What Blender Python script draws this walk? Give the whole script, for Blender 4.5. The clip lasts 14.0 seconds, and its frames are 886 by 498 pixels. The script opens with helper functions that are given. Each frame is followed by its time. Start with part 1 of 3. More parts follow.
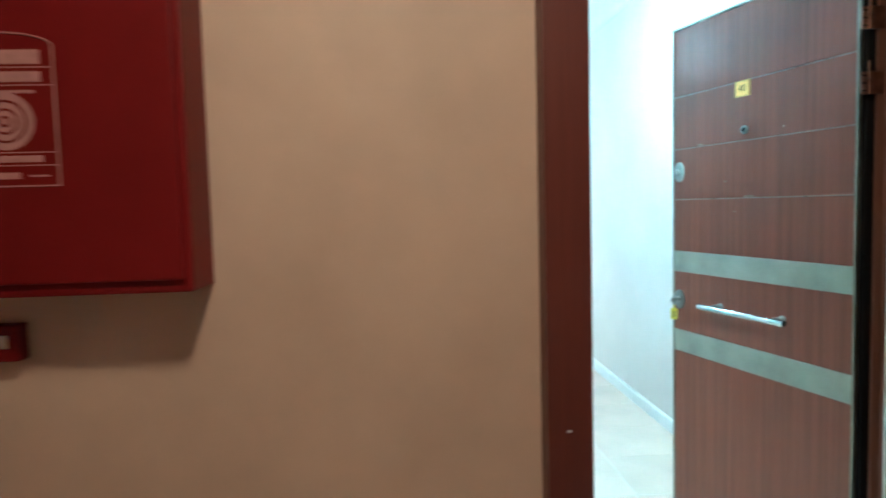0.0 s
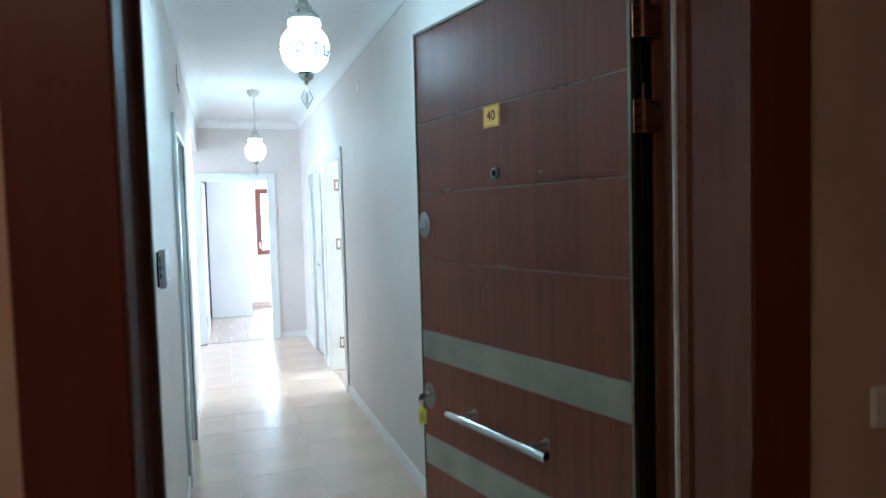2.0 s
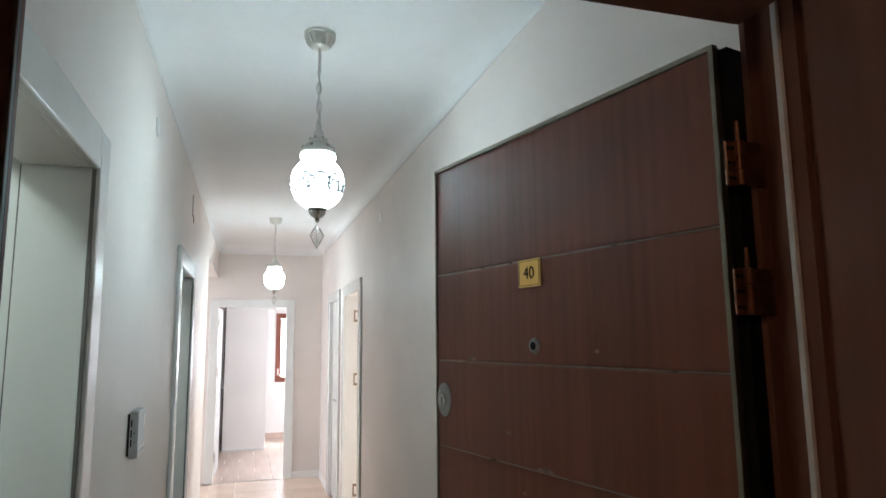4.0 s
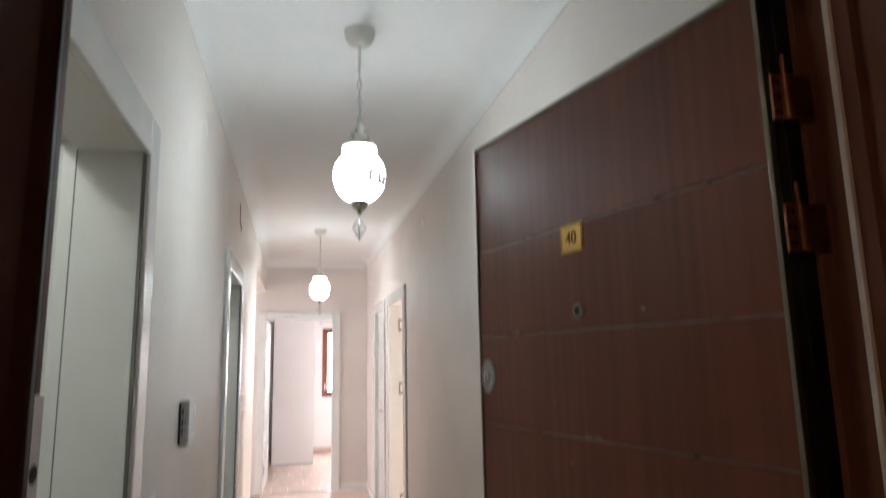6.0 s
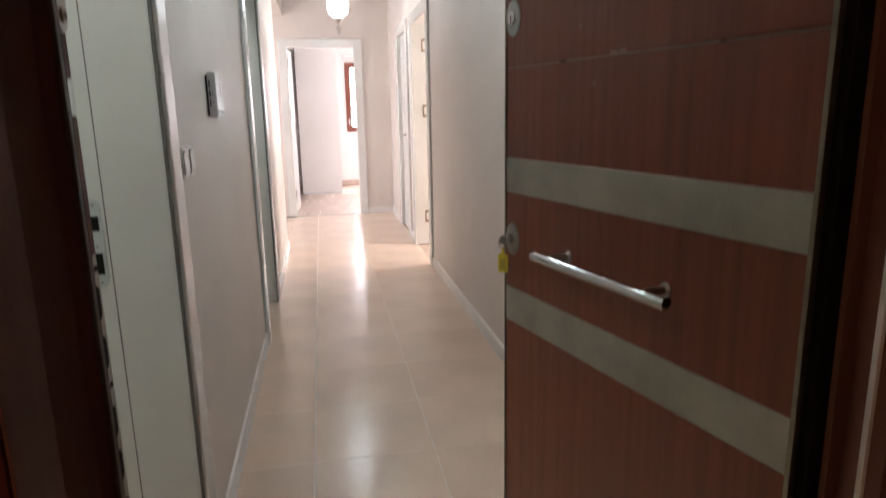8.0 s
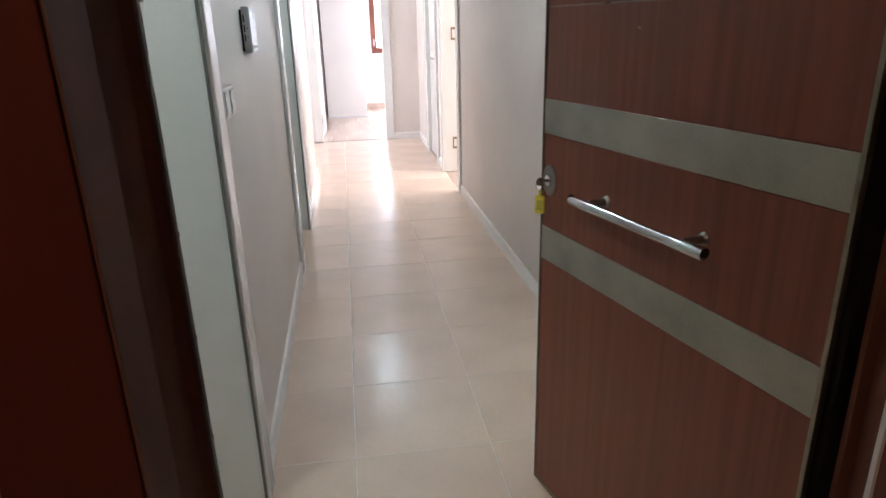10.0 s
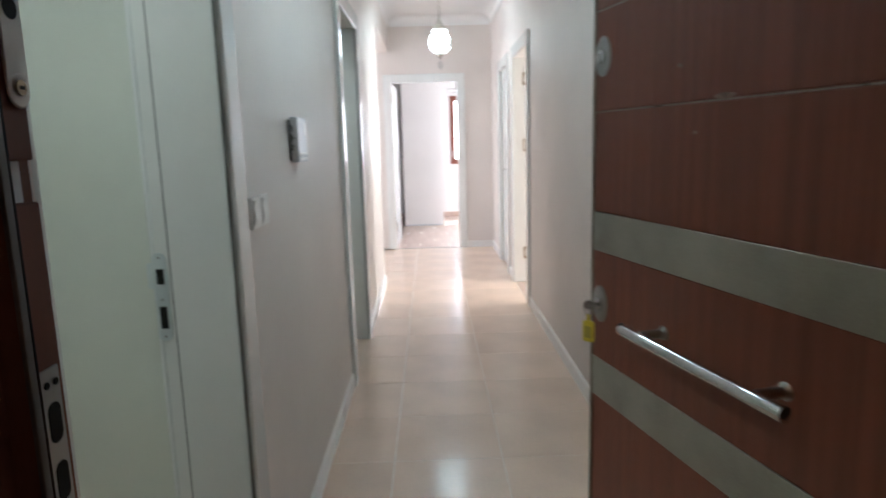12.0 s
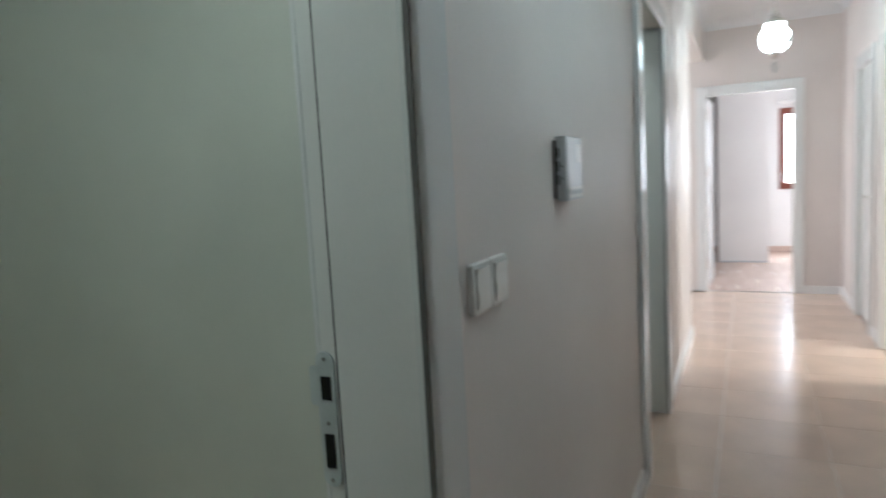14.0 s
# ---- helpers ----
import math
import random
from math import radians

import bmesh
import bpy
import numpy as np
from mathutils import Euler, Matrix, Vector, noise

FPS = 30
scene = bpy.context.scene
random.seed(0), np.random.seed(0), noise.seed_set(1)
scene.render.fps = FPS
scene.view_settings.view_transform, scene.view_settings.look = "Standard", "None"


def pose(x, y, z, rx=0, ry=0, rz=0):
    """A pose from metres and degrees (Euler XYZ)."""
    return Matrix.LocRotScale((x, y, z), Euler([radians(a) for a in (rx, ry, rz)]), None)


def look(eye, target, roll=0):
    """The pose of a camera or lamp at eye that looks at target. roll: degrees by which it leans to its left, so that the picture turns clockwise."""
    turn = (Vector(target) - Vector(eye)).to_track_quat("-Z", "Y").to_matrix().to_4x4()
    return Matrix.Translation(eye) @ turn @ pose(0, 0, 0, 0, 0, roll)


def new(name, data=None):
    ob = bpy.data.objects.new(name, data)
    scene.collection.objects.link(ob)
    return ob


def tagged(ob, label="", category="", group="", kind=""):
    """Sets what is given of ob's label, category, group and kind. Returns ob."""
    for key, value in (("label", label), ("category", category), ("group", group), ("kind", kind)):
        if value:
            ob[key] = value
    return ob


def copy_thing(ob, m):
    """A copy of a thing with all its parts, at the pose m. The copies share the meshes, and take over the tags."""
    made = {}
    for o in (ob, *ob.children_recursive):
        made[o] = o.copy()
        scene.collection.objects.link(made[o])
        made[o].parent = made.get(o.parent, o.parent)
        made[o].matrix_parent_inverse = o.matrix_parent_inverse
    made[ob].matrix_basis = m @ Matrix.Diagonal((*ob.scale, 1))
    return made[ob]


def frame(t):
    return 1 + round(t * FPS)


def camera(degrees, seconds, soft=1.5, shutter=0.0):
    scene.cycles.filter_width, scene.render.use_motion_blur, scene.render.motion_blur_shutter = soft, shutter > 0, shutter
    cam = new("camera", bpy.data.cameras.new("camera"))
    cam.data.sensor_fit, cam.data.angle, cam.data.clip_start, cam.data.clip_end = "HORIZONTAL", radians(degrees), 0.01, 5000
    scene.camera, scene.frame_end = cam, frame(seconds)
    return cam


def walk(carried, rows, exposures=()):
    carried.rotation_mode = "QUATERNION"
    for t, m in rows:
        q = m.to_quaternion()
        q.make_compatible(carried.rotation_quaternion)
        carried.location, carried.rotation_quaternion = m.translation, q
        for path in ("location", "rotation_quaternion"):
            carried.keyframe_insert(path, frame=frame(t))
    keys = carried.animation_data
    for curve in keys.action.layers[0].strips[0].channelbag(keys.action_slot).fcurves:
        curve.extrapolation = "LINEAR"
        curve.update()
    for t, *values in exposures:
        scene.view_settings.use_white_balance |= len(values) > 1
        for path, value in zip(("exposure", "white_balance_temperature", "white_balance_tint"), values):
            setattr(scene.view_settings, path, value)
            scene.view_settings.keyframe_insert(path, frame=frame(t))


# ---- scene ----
cam = camera(69.4, 14.0, shutter=0.5)
PATH = [
    (0, (-0.742, -1.267, 1.387), (-0.609, 0.724, 1.252), -1.5),
    (0.5, (-0.589, -1.07, 1.373), (-0.231, 0.893, 1.239), -1.1),
    (1, (-0.467, -0.841, 1.46), (0.089, 1.073, 1.305), -1.5),
    (1.5, (-0.319, -0.691, 1.48), (0.323, 1.197, 1.334), -1.5),
    (2, (-0.159, -0.535, 1.525), (0.491, 1.353, 1.424), -1.6),
    (2.5, (-0.118, -0.36, 1.564), (0.514, 1.537, 1.529), -1.7),
    (3, (-0.107, -0.23, 1.603), (0.514, 1.67, 1.671), -1.7),
    (3.5, (-0.061, -0.208, 1.634), (0.551, 1.688, 1.804), -1.5),
    (3.7, (-0.037, -0.203, 1.653), (0.563, 1.692, 1.869), -0.9),
    (5.8, (-0.039, -0.188, 1.579), (0.423, 1.71, 2.008), -1.8),
    (6, (-0.028, -0.181, 1.547), (0.415, 1.74, 1.884), -1.2),
    (6.5, (-0.012, -0.157, 1.496), (0.408, 1.795, 1.621), -1.2),
    (7, (-0.021, -0.162, 1.427), (0.381, 1.796, 1.365), -1.0),
    (7.5, (-0.029, -0.177, 1.356), (0.352, 1.771, 1.11), -1.1),
    (8, (-0.03, -0.185, 1.292), (0.324, 1.737, 0.865), -1.1),
    (8.2, (-0.03, -0.193, 1.268), (0.311, 1.715, 0.776), -1.2),
    (10.3, (-0.094, -0.21, 1.355), (0.167, 1.66, 0.696), -1.4),
    (10.5, (-0.119, -0.22, 1.335), (0.144, 1.669, 0.734), -1.4),
    (11, (-0.119, -0.233, 1.317), (0.147, 1.687, 0.822), -1.6),
    (11.5, (-0.024, -0.133, 1.332), (0.234, 1.807, 0.92), -1.7),
    (12, (0.065, -0.028, 1.334), (0.097, 1.944, 1.002), -1.6),
    (12.5, (0.053, 0.128, 1.324), (-0.18, 2.091, 1.019), -1.5),
    (13, (0.017, 0.334, 1.356), (-0.379, 2.271, 1.053), -1.7),
    (13.5, (-0.012, 0.503, 1.35), (-0.485, 2.426, 1.073), -1.8),
    (14, (0.001, 0.684, 1.342), (-0.858, 2.477, 1.128), -3.2),
]
walk(cam, [(t, look(e, g, r)) for t, e, g, r in PATH],
     exposures=[(0.0, 2.42, 3850, -22), (0.5, 1.65, 3850, -19), (1.0, 1.2, 3950, -15), (1.5, 0.95, 4150, -11), (2.0, 0.72, 4400, -7), (3.0, 0.48, 4900, 2),
                (3.6, 0.3, 5250, 4), (6.0, 0.16, 5900, 13), (7.0, 0.22, 6000, 15), (8.0, 0.36, 5950, 14), (10.4, 0.71, 5350, 9), (11.5, 0.44, 5300, 6), (13.0, 0.20, 5450, 6), (14.0, 0.0, 5300, 4)])

# ---- the plan, in metres: the corridor runs along +y ----
XL, XR = -0.402, 0.845          # corridor walls
T = 0.205                       # thickness of inner walls
TL = 0.174                      # thickness of the wall with the bathroom door
HALL_Y, IN_Y = 0.37, 0.54       # faces of the entrance wall
END_Y = 8.0                     # end wall of the corridor
CEIL = 2.81
LEFT_END = 6.05                 # where the left wall opens into the side passage
FAR_Y = 11.42                   # window wall of the end room
DOOR_H = 2.058


# ---- world and lamps ----
world = bpy.data.worlds.new("sky")
scene.world = world
world.use_nodes = True
wn = world.node_tree
bg = wn.nodes["Background"]
sky = wn.nodes.new("ShaderNodeTexSky")
sky.sky_type, sky.sun_disc = "NISHITA", False
sky.sun_elevation, sky.sun_rotation = radians(48), radians(35)
wn.links.new(sky.outputs[0], bg.inputs[0])
bg.inputs[1].default_value = 0.15


def lamp(name, kind, m, energy, color, **values):
    data = bpy.data.lights.new(name, kind)
    data.energy, data.color = energy, color
    if kind == "AREA":
        data.shape, data.size, data.size_y = "RECTANGLE", values["size"], values["size_y"]
    elif kind == "SUN":
        data.angle = values["angle"]
    else:
        data.shadow_soft_size = values["radius"]
    ob = new(name, data)
    ob.matrix_world = m
    return ob


lamp("sun", "SUN", look((3, 9, 9), (0.4, 3.5, 0)), 2.5, (1, 0.95, 0.88), angle=radians(0.6))
lamp("end_room_daylight", "AREA", look((1.0, FAR_Y + 0.24, 1.5), (0.3, 8.0, 0.6)), 58, (1.0, 0.93, 0.89), size=1.2, size_y=1.1)
lamp("passage_daylight", "AREA", look((-3.38, 7.0, 1.5), (0, 7.0, 1.2)), 48, (1.0, 0.92, 0.87), size=1.2, size_y=1.2)
lamp("side_room_daylight", "AREA", look((4.2, 5.3, 1.6), (0.9, 5.9, 1.0)), 115, (1.0, 0.87, 0.72), size=1.3, size_y=1.2)


# added fill without any opening behind it, brightens the wardrobe front
lamp("balcony_daylight", "AREA", look((2.5, 9.2, 1.3), (-0.5, 9.8, 1.1)), 50, (1.0, 0.95, 0.92), size=1.0, size_y=1.9)


# ---- materials ----
def material(name, color, rough=0.5, metal=0.0, var=0.06, scale=6.0, bump=0.02, grain=180.0, coat=0.0, stretch=None,
             dark=None, random_tint=0.0, spec=0.5):
    """A principled surface: base colour, broad stains, fine grain and relief."""
    m = bpy.data.materials.new(name)
    m.use_nodes = True
    nt = m.node_tree
    b = nt.nodes["Principled BSDF"]
    b.inputs["Roughness"].default_value, b.inputs["Metallic"].default_value = rough, metal
    b.inputs["Coat Weight"].default_value, b.inputs["Specular IOR Level"].default_value = coat, spec
    co = nt.nodes.new("ShaderNodeTexCoord")
    mp = nt.nodes.new("ShaderNodeMapping")
    nt.links.new(co.outputs["Object"], mp.inputs[0])
    if stretch:
        mp.inputs["Scale"].default_value = stretch
    big, fine = nt.nodes.new("ShaderNodeTexNoise"), nt.nodes.new("ShaderNodeTexNoise")
    big.inputs["Scale"].default_value, big.inputs["Detail"].default_value = scale, 4
    fine.inputs["Scale"].default_value, fine.inputs["Detail"].default_value = grain, 3
    for n in (big, fine):
        nt.links.new(mp.outputs[0], n.inputs["Vector"])
    mix = nt.nodes.new("ShaderNodeMix")
    mix.data_type = "RGBA"
    lo = dark or tuple(c * (1 - 3 * var) for c in color)
    hi = tuple(min(1, c * (1 + var)) for c in color)
    mix.inputs[6].default_value, mix.inputs[7].default_value = (*lo, 1), (*hi, 1)
    ramp = nt.nodes.new("ShaderNodeMapRange")
    ramp.inputs["From Min"].default_value, ramp.inputs["From Max"].default_value = 0.25, 0.65
    add = nt.nodes.new("ShaderNodeMath")
    add.operation, add.inputs[1].default_value = "MULTIPLY_ADD", 0.3
    nt.links.new(fine.outputs[0], add.inputs[0])
    nt.links.new(big.outputs[0], add.inputs[2])
    sub = nt.nodes.new("ShaderNodeMath")
    sub.operation, sub.inputs[1].default_value = "SUBTRACT", 0.15
    nt.links.new(add.outputs[0], sub.inputs[0])
    nt.links.new(sub.outputs[0], ramp.inputs[0])
    nt.links.new(ramp.outputs[0], mix.inputs[0])
    out = mix.outputs[2]
    if random_tint:
        info = nt.nodes.new("ShaderNodeObjectInfo")
        hsv = nt.nodes.new("ShaderNodeHueSaturation")
        mr = nt.nodes.new("ShaderNodeMapRange")
        mr.inputs["To Min"].default_value, mr.inputs["To Max"].default_value = 1 - random_tint, 1 + random_tint
        nt.links.new(info.outputs["Random"], mr.inputs[0])
        nt.links.new(mr.outputs[0], hsv.inputs["Value"])
        nt.links.new(out, hsv.inputs["Color"])
        out = hsv.outputs[0]
    nt.links.new(out, b.inputs["Base Color"])
    rr = nt.nodes.new("ShaderNodeMapRange")
    rr.inputs["To Min"].default_value, rr.inputs["To Max"].default_value = max(0.02, rough - 0.06), min(1, rough + 0.08)
    nt.links.new(big.outputs[0], rr.inputs[0])
    nt.links.new(rr.outputs[0], b.inputs["Roughness"])
    if bump:
        bp = nt.nodes.new("ShaderNodeBump")
        bp.inputs["Strength"].default_value, bp.inputs["Distance"].default_value = min(1, bump * 10), 0.002
        nt.links.new(fine.outputs[0], bp.inputs["Height"])
        nt.links.new(bp.outputs[0], b.inputs["Normal"])
    return m


WALL = material("corridor_paint", (0.745, 0.68, 0.638), 0.55, var=0.03, scale=1.6, bump=0.02, grain=240)
CEILING = material("ceiling_paint", (0.82, 0.81, 0.80), 0.7, var=0.02, scale=1.5, bump=0.01)
HALL = material("hall_paint", (0.64, 0.455, 0.35), 0.55, var=0.05, scale=2.5, bump=0.03, grain=300)
ROOM = material("side_room_paint", (0.70, 0.71, 0.645), 0.6, var=0.03, scale=1.5, bump=0.01)
WHITE_ROOM = material("end_room_paint", (0.80, 0.77, 0.74), 0.6, var=0.02, scale=1.5, bump=0.01)
PVC = material("white_door_lacquer", (0.80, 0.80, 0.78), 0.20, var=0.015, scale=4, bump=0.004)
LINING = material("door_lining", (0.79, 0.78, 0.75), 0.35, var=0.015, scale=4, bump=0.004)
SKIRT = material("white_skirting", (0.82, 0.80, 0.78), 0.3, var=0.02, scale=5, bump=0.004)
TILE = material("glazed_floor_tile", (0.80, 0.622, 0.495), 0.19, var=0.03, scale=3, bump=0.006, grain=60, random_tint=0.03)
GROUT = material("pale_grout", (0.84, 0.79, 0.73), 0.8, var=0.08, scale=20)
LAMINATE = material("end_room_laminate", (0.62, 0.47, 0.39), 0.24, var=0.04, scale=3, stretch=(5, 0.5, 1), bump=0.002, grain=30, random_tint=0.06)
WOOD = material("door_wood", (0.208, 0.070, 0.040), 0.38, spec=0.36, var=0.12, scale=3.4, stretch=(16, 16, 0.30), bump=0.03, grain=70, coat=0.0,
                dark=(0.165, 0.055, 0.031))
MAHOGANY = material("dark_mahogany_trim", (0.117, 0.022, 0.014), 0.42, var=0.05, scale=3.0, stretch=(20, 20, 0.7), bump=0.02, grain=40)
FRAME = material("brown_steel_frame", (0.180, 0.082, 0.058), 0.6, spec=0.12, var=0.08, scale=4, stretch=(6, 6, 0.6), bump=0.01)
BLACK = material("dark_edge", (0.008, 0.007, 0.007), 0.6, var=0.1, spec=0.15)
PENDANT = material("pale_nickel", (0.66, 0.65, 0.60), 0.3, metal=0.8, var=0.05, bump=0)
FINIAL = material("polished_nickel", (0.50, 0.49, 0.45), 0.16, metal=1.0, var=0.05, bump=0)
GREY_SEAL = material("grey_seal", (0.74, 0.75, 0.76), 0.5, var=0.05, scale=20)
SEAL_DARK = material("dark_door_seal", (0.16, 0.15, 0.14), 0.6, var=0.05, scale=20)
STEEL_BAND = material("satin_inlay", (0.41, 0.41, 0.35), 0.38, metal=0.55, var=0.10, scale=6, bump=0.008, grain=300)
EDGE = material("brushed_edge_trim", (0.30, 0.27, 0.22), 0.35, metal=0.9, var=0.08, scale=20)
INLAY = material("dull_inlay_line", (0.32, 0.26, 0.22), 0.28, metal=0.85, var=0.1, scale=30, bump=0)
CHROME = material("chrome", (0.62, 0.63, 0.63), 0.2, metal=1.0, var=0.03, bump=0)
SATIN = material("satin_nickel", (0.36, 0.355, 0.34), 0.3, metal=1.0, var=0.05, bump=0)
COPPER = material("coppery_hinge", (0.22, 0.10, 0.062), 0.4, metal=0.8, var=0.15, scale=40)
BRASS = material("brass_plate", (0.80, 0.50, 0.14), 0.32, metal=0.75, var=0.04, bump=0)
PALE_MARK = material("pale_brown", (0.30, 0.19, 0.14), 0.6, var=0.2, scale=60, bump=0.02)
INK = material("black_ink", (0.015, 0.014, 0.012), 0.7, var=0.02, bump=0, spec=0.1)
PLASTIC = material("white_plastic", (0.80, 0.79, 0.76), 0.3, var=0.015, bump=0)
GREY_PLASTIC = material("grey_plastic", (0.58, 0.59, 0.60), 0.35, var=0.02, bump=0)
STRIKE = material("galvanised_strike", (0.66, 0.70, 0.70), 0.35, metal=0.35, var=0.05, bump=0)
HINGE = material("bronzed_hinge", (0.30, 0.22, 0.14), 0.4, metal=0.8, var=0.06, bump=0)
TAG_PAPER = material("tag_insert", (0.45, 0.40, 0.06), 0.5, var=0.03, bump=0)
YELLOW = material("yellow_tag", (0.72, 0.62, 0.04), 0.35, var=0.03, bump=0)
RED = material("red_enamel", (0.155, 0.003, 0.003), 0.45, spec=0.2, var=0.05, scale=5, bump=0.004)
STICKER = material("faded_sticker", (0.46, 0.22, 0.20), 0.5, var=0.08, scale=30, bump=0)
BROWN_PVC = material("brown_window_frame", (0.20, 0.055, 0.030), 0.35, var=0.08, scale=4, stretch=(10, 10, 0.8), bump=0.01)
STONE = material("stone_sill", (0.55, 0.50, 0.45), 0.4, var=0.1, scale=9)
HALL_FLOOR = material("hall_stone_floor", (0.38, 0.33, 0.28), 0.25, var=0.1, scale=5)


def glass_material():
    m = bpy.data.materials.new("window_glass")
    m.use_nodes = True
    b = m.node_tree.nodes["Principled BSDF"]
    b.inputs["Transmission Weight"].default_value, b.inputs["Roughness"].default_value = 1.0, 0.0
    b.inputs["IOR"].default_value = 1.45
    return m


GLASS = glass_material()


def globe_material():
    """Lit opal glass with a lacy band of leaves round its belly."""
    m = bpy.data.materials.new("lit_opal_glass")
    m.use_nodes = True
    nt = m.node_tree
    b = nt.nodes["Principled BSDF"]
    b.inputs["Base Color"].default_value = (0.9, 0.9, 0.88, 1)
    b.inputs["Roughness"].default_value = 0.25
    co = nt.nodes.new("ShaderNodeTexCoord")
    sep = nt.nodes.new("ShaderNodeSeparateXYZ")
    nt.links.new(co.outputs["Object"], sep.inputs[0])
    ang = nt.nodes.new("ShaderNodeMath")
    ang.operation = "ARCTAN2"
    nt.links.new(sep.outputs[1], ang.inputs[0])
    nt.links.new(sep.outputs[0], ang.inputs[1])

    def op(kind, a, c):
        n = nt.nodes.new("ShaderNodeMath")
        n.operation = kind
        for i, v in enumerate((a, c)):
            if v is None:
                continue
            if isinstance(v, (int, float)):
                n.inputs[i].default_value = v
            else:
                nt.links.new(v, n.inputs[i])
        return n.outputs[0]

    wave = op("ABSOLUTE", op("SINE", op("MULTIPLY", ang.outputs[0], 5.0), None), None)
    line = op("SUBTRACT", sep.outputs[2], op("MULTIPLY", wave, 0.018))
    near = op("LESS_THAN", op("ABSOLUTE", line, None), 0.0050)
    comb = nt.nodes.new("ShaderNodeCombineXYZ")
    nt.links.new(op("MULTIPLY", ang.outputs[0], 0.11), comb.inputs[0])
    nt.links.new(sep.outputs[2], comb.inputs[1])
    vor = nt.nodes.new("ShaderNodeTexVoronoi")
    vor.feature = "DISTANCE_TO_EDGE"
    vor.inputs["Scale"].default_value = 46
    nt.links.new(comb.outputs[0], vor.inputs["Vector"])
    lace = op("LESS_THAN", vor.outputs["Distance"], 0.15)
    belt = op("MULTIPLY", op("LESS_THAN", op("ABSOLUTE", op("ADD", sep.outputs[2], 0.022), None), 0.024), op("LESS_THAN", line, 0.0))
    dim = op("MAXIMUM", near, op("MULTIPLY", lace, belt))
    power = op("SUBTRACT", GLOBE_POWER, op("MULTIPLY", dim, GLOBE_POWER * 0.997))
    tint = nt.nodes.new("ShaderNodeMix")
    tint.data_type = "RGBA"
    tint.inputs[6].default_value, tint.inputs[7].default_value = (0.9, 0.9, 0.88, 1), (0.22, 0.22, 0.21, 1)
    nt.links.new(dim, tint.inputs[0])
    nt.links.new(tint.outputs[2], b.inputs["Base Color"])
    b.inputs["Emission Color"].default_value = (0.88, 1.0, 0.93, 1)
    nt.links.new(power, b.inputs["Emission Strength"])
    return m


GLOBE_POWER = 30.0
GLOBE = globe_material()


# ---- mesh helpers ----
def mesh_of(name, bm, mat):
    me = bpy.data.meshes.new(name)
    bmesh.ops.recalc_face_normals(bm, faces=bm.faces)
    bm.to_mesh(me)
    bm.free()
    me.materials.append(mat)
    return me


def part(name, bm, mat, parent=None, label="", smooth=False):
    ob = new(name, mesh_of(name, bm, mat))
    ob.parent = parent
    if smooth:
        ob.data.polygons.foreach_set("use_smooth", [True] * len(ob.data.polygons))
        ob.data.set_sharp_from_angle(angle=radians(32))
        ob.data.update()
    if label:
        ob["label"] = label
    return ob


def box(bm, x0, x1, y0, y1, z0, z1, bevel=0.0, seg=2):
    r = bmesh.ops.create_cube(bm, size=1.0)
    vs = r["verts"]
    bmesh.ops.scale(bm, verts=vs, vec=(x1 - x0, y1 - y0, z1 - z0))
    bmesh.ops.translate(bm, verts=vs, vec=((x0 + x1) / 2, (y0 + y1) / 2, (z0 + z1) / 2))
    if bevel:
        es = {e for v in vs for e in v.link_edges}
        bmesh.ops.bevel(bm, geom=list(es), offset=bevel, segments=seg, affect="EDGES", profile=0.6)
    return bm


def boxed(x0, x1, y0, y1, z0, z1, bevel=0.0, seg=2):
    return box(bmesh.new(), x0, x1, y0, y1, z0, z1, bevel, seg)


def prism(points, z0, z1):
    """A plan outline drawn up from z0 to z1."""
    bm = bmesh.new()
    f = bm.faces.new([bm.verts.new((x, y, z0)) for x, y in points])
    up = bmesh.ops.extrude_face_region(bm, geom=[f])
    bmesh.ops.translate(bm, verts=[v for v in up["geom"] if isinstance(v, bmesh.types.BMVert)], vec=(0, 0, z1 - z0))
    return bm


def sweep(profile, axis, a0, a1):
    """A profile of (across, z) drawn along x or y."""
    bm = bmesh.new()
    ends = []
    for a in (a0, a1):
        ends.append([bm.verts.new((a, c, z) if axis == "x" else (c, a, z)) for c, z in profile])
    n = len(profile)
    for i in range(n):
        bm.faces.new((ends[0][i], ends[0][(i + 1) % n], ends[1][(i + 1) % n], ends[1][i]))
    bm.faces.new(ends[0])
    bm.faces.new(ends[1])
    return bm


def lathe(profile, steps=40, axis="z", ox=0.0, oy=0.0, oz=0.0, squash=1.0):
    """Rings of (radius, height) turned about an axis; closed at both ends."""
    bm = bmesh.new()
    rings = []
    for r, h in profile:
        ring = []
        for i in range(steps):
            a = 2 * math.pi * i / steps
            p, q = r * math.cos(a), r * math.sin(a) * squash
            ring.append(bm.verts.new((ox + p, oy + q, oz + h) if axis == "z" else (ox + p, oy + h, oz + q) if axis == "y" else (ox + h, oy + p, oz + q)))
        rings.append(ring)
    for a, b in zip(rings, rings[1:]):
        for i in range(steps):
            bm.faces.new((a[i], a[(i + 1) % steps], b[(i + 1) % steps], b[i]))
    bm.faces.new(rings[0])
    bm.faces.new(rings[-1])
    return bm


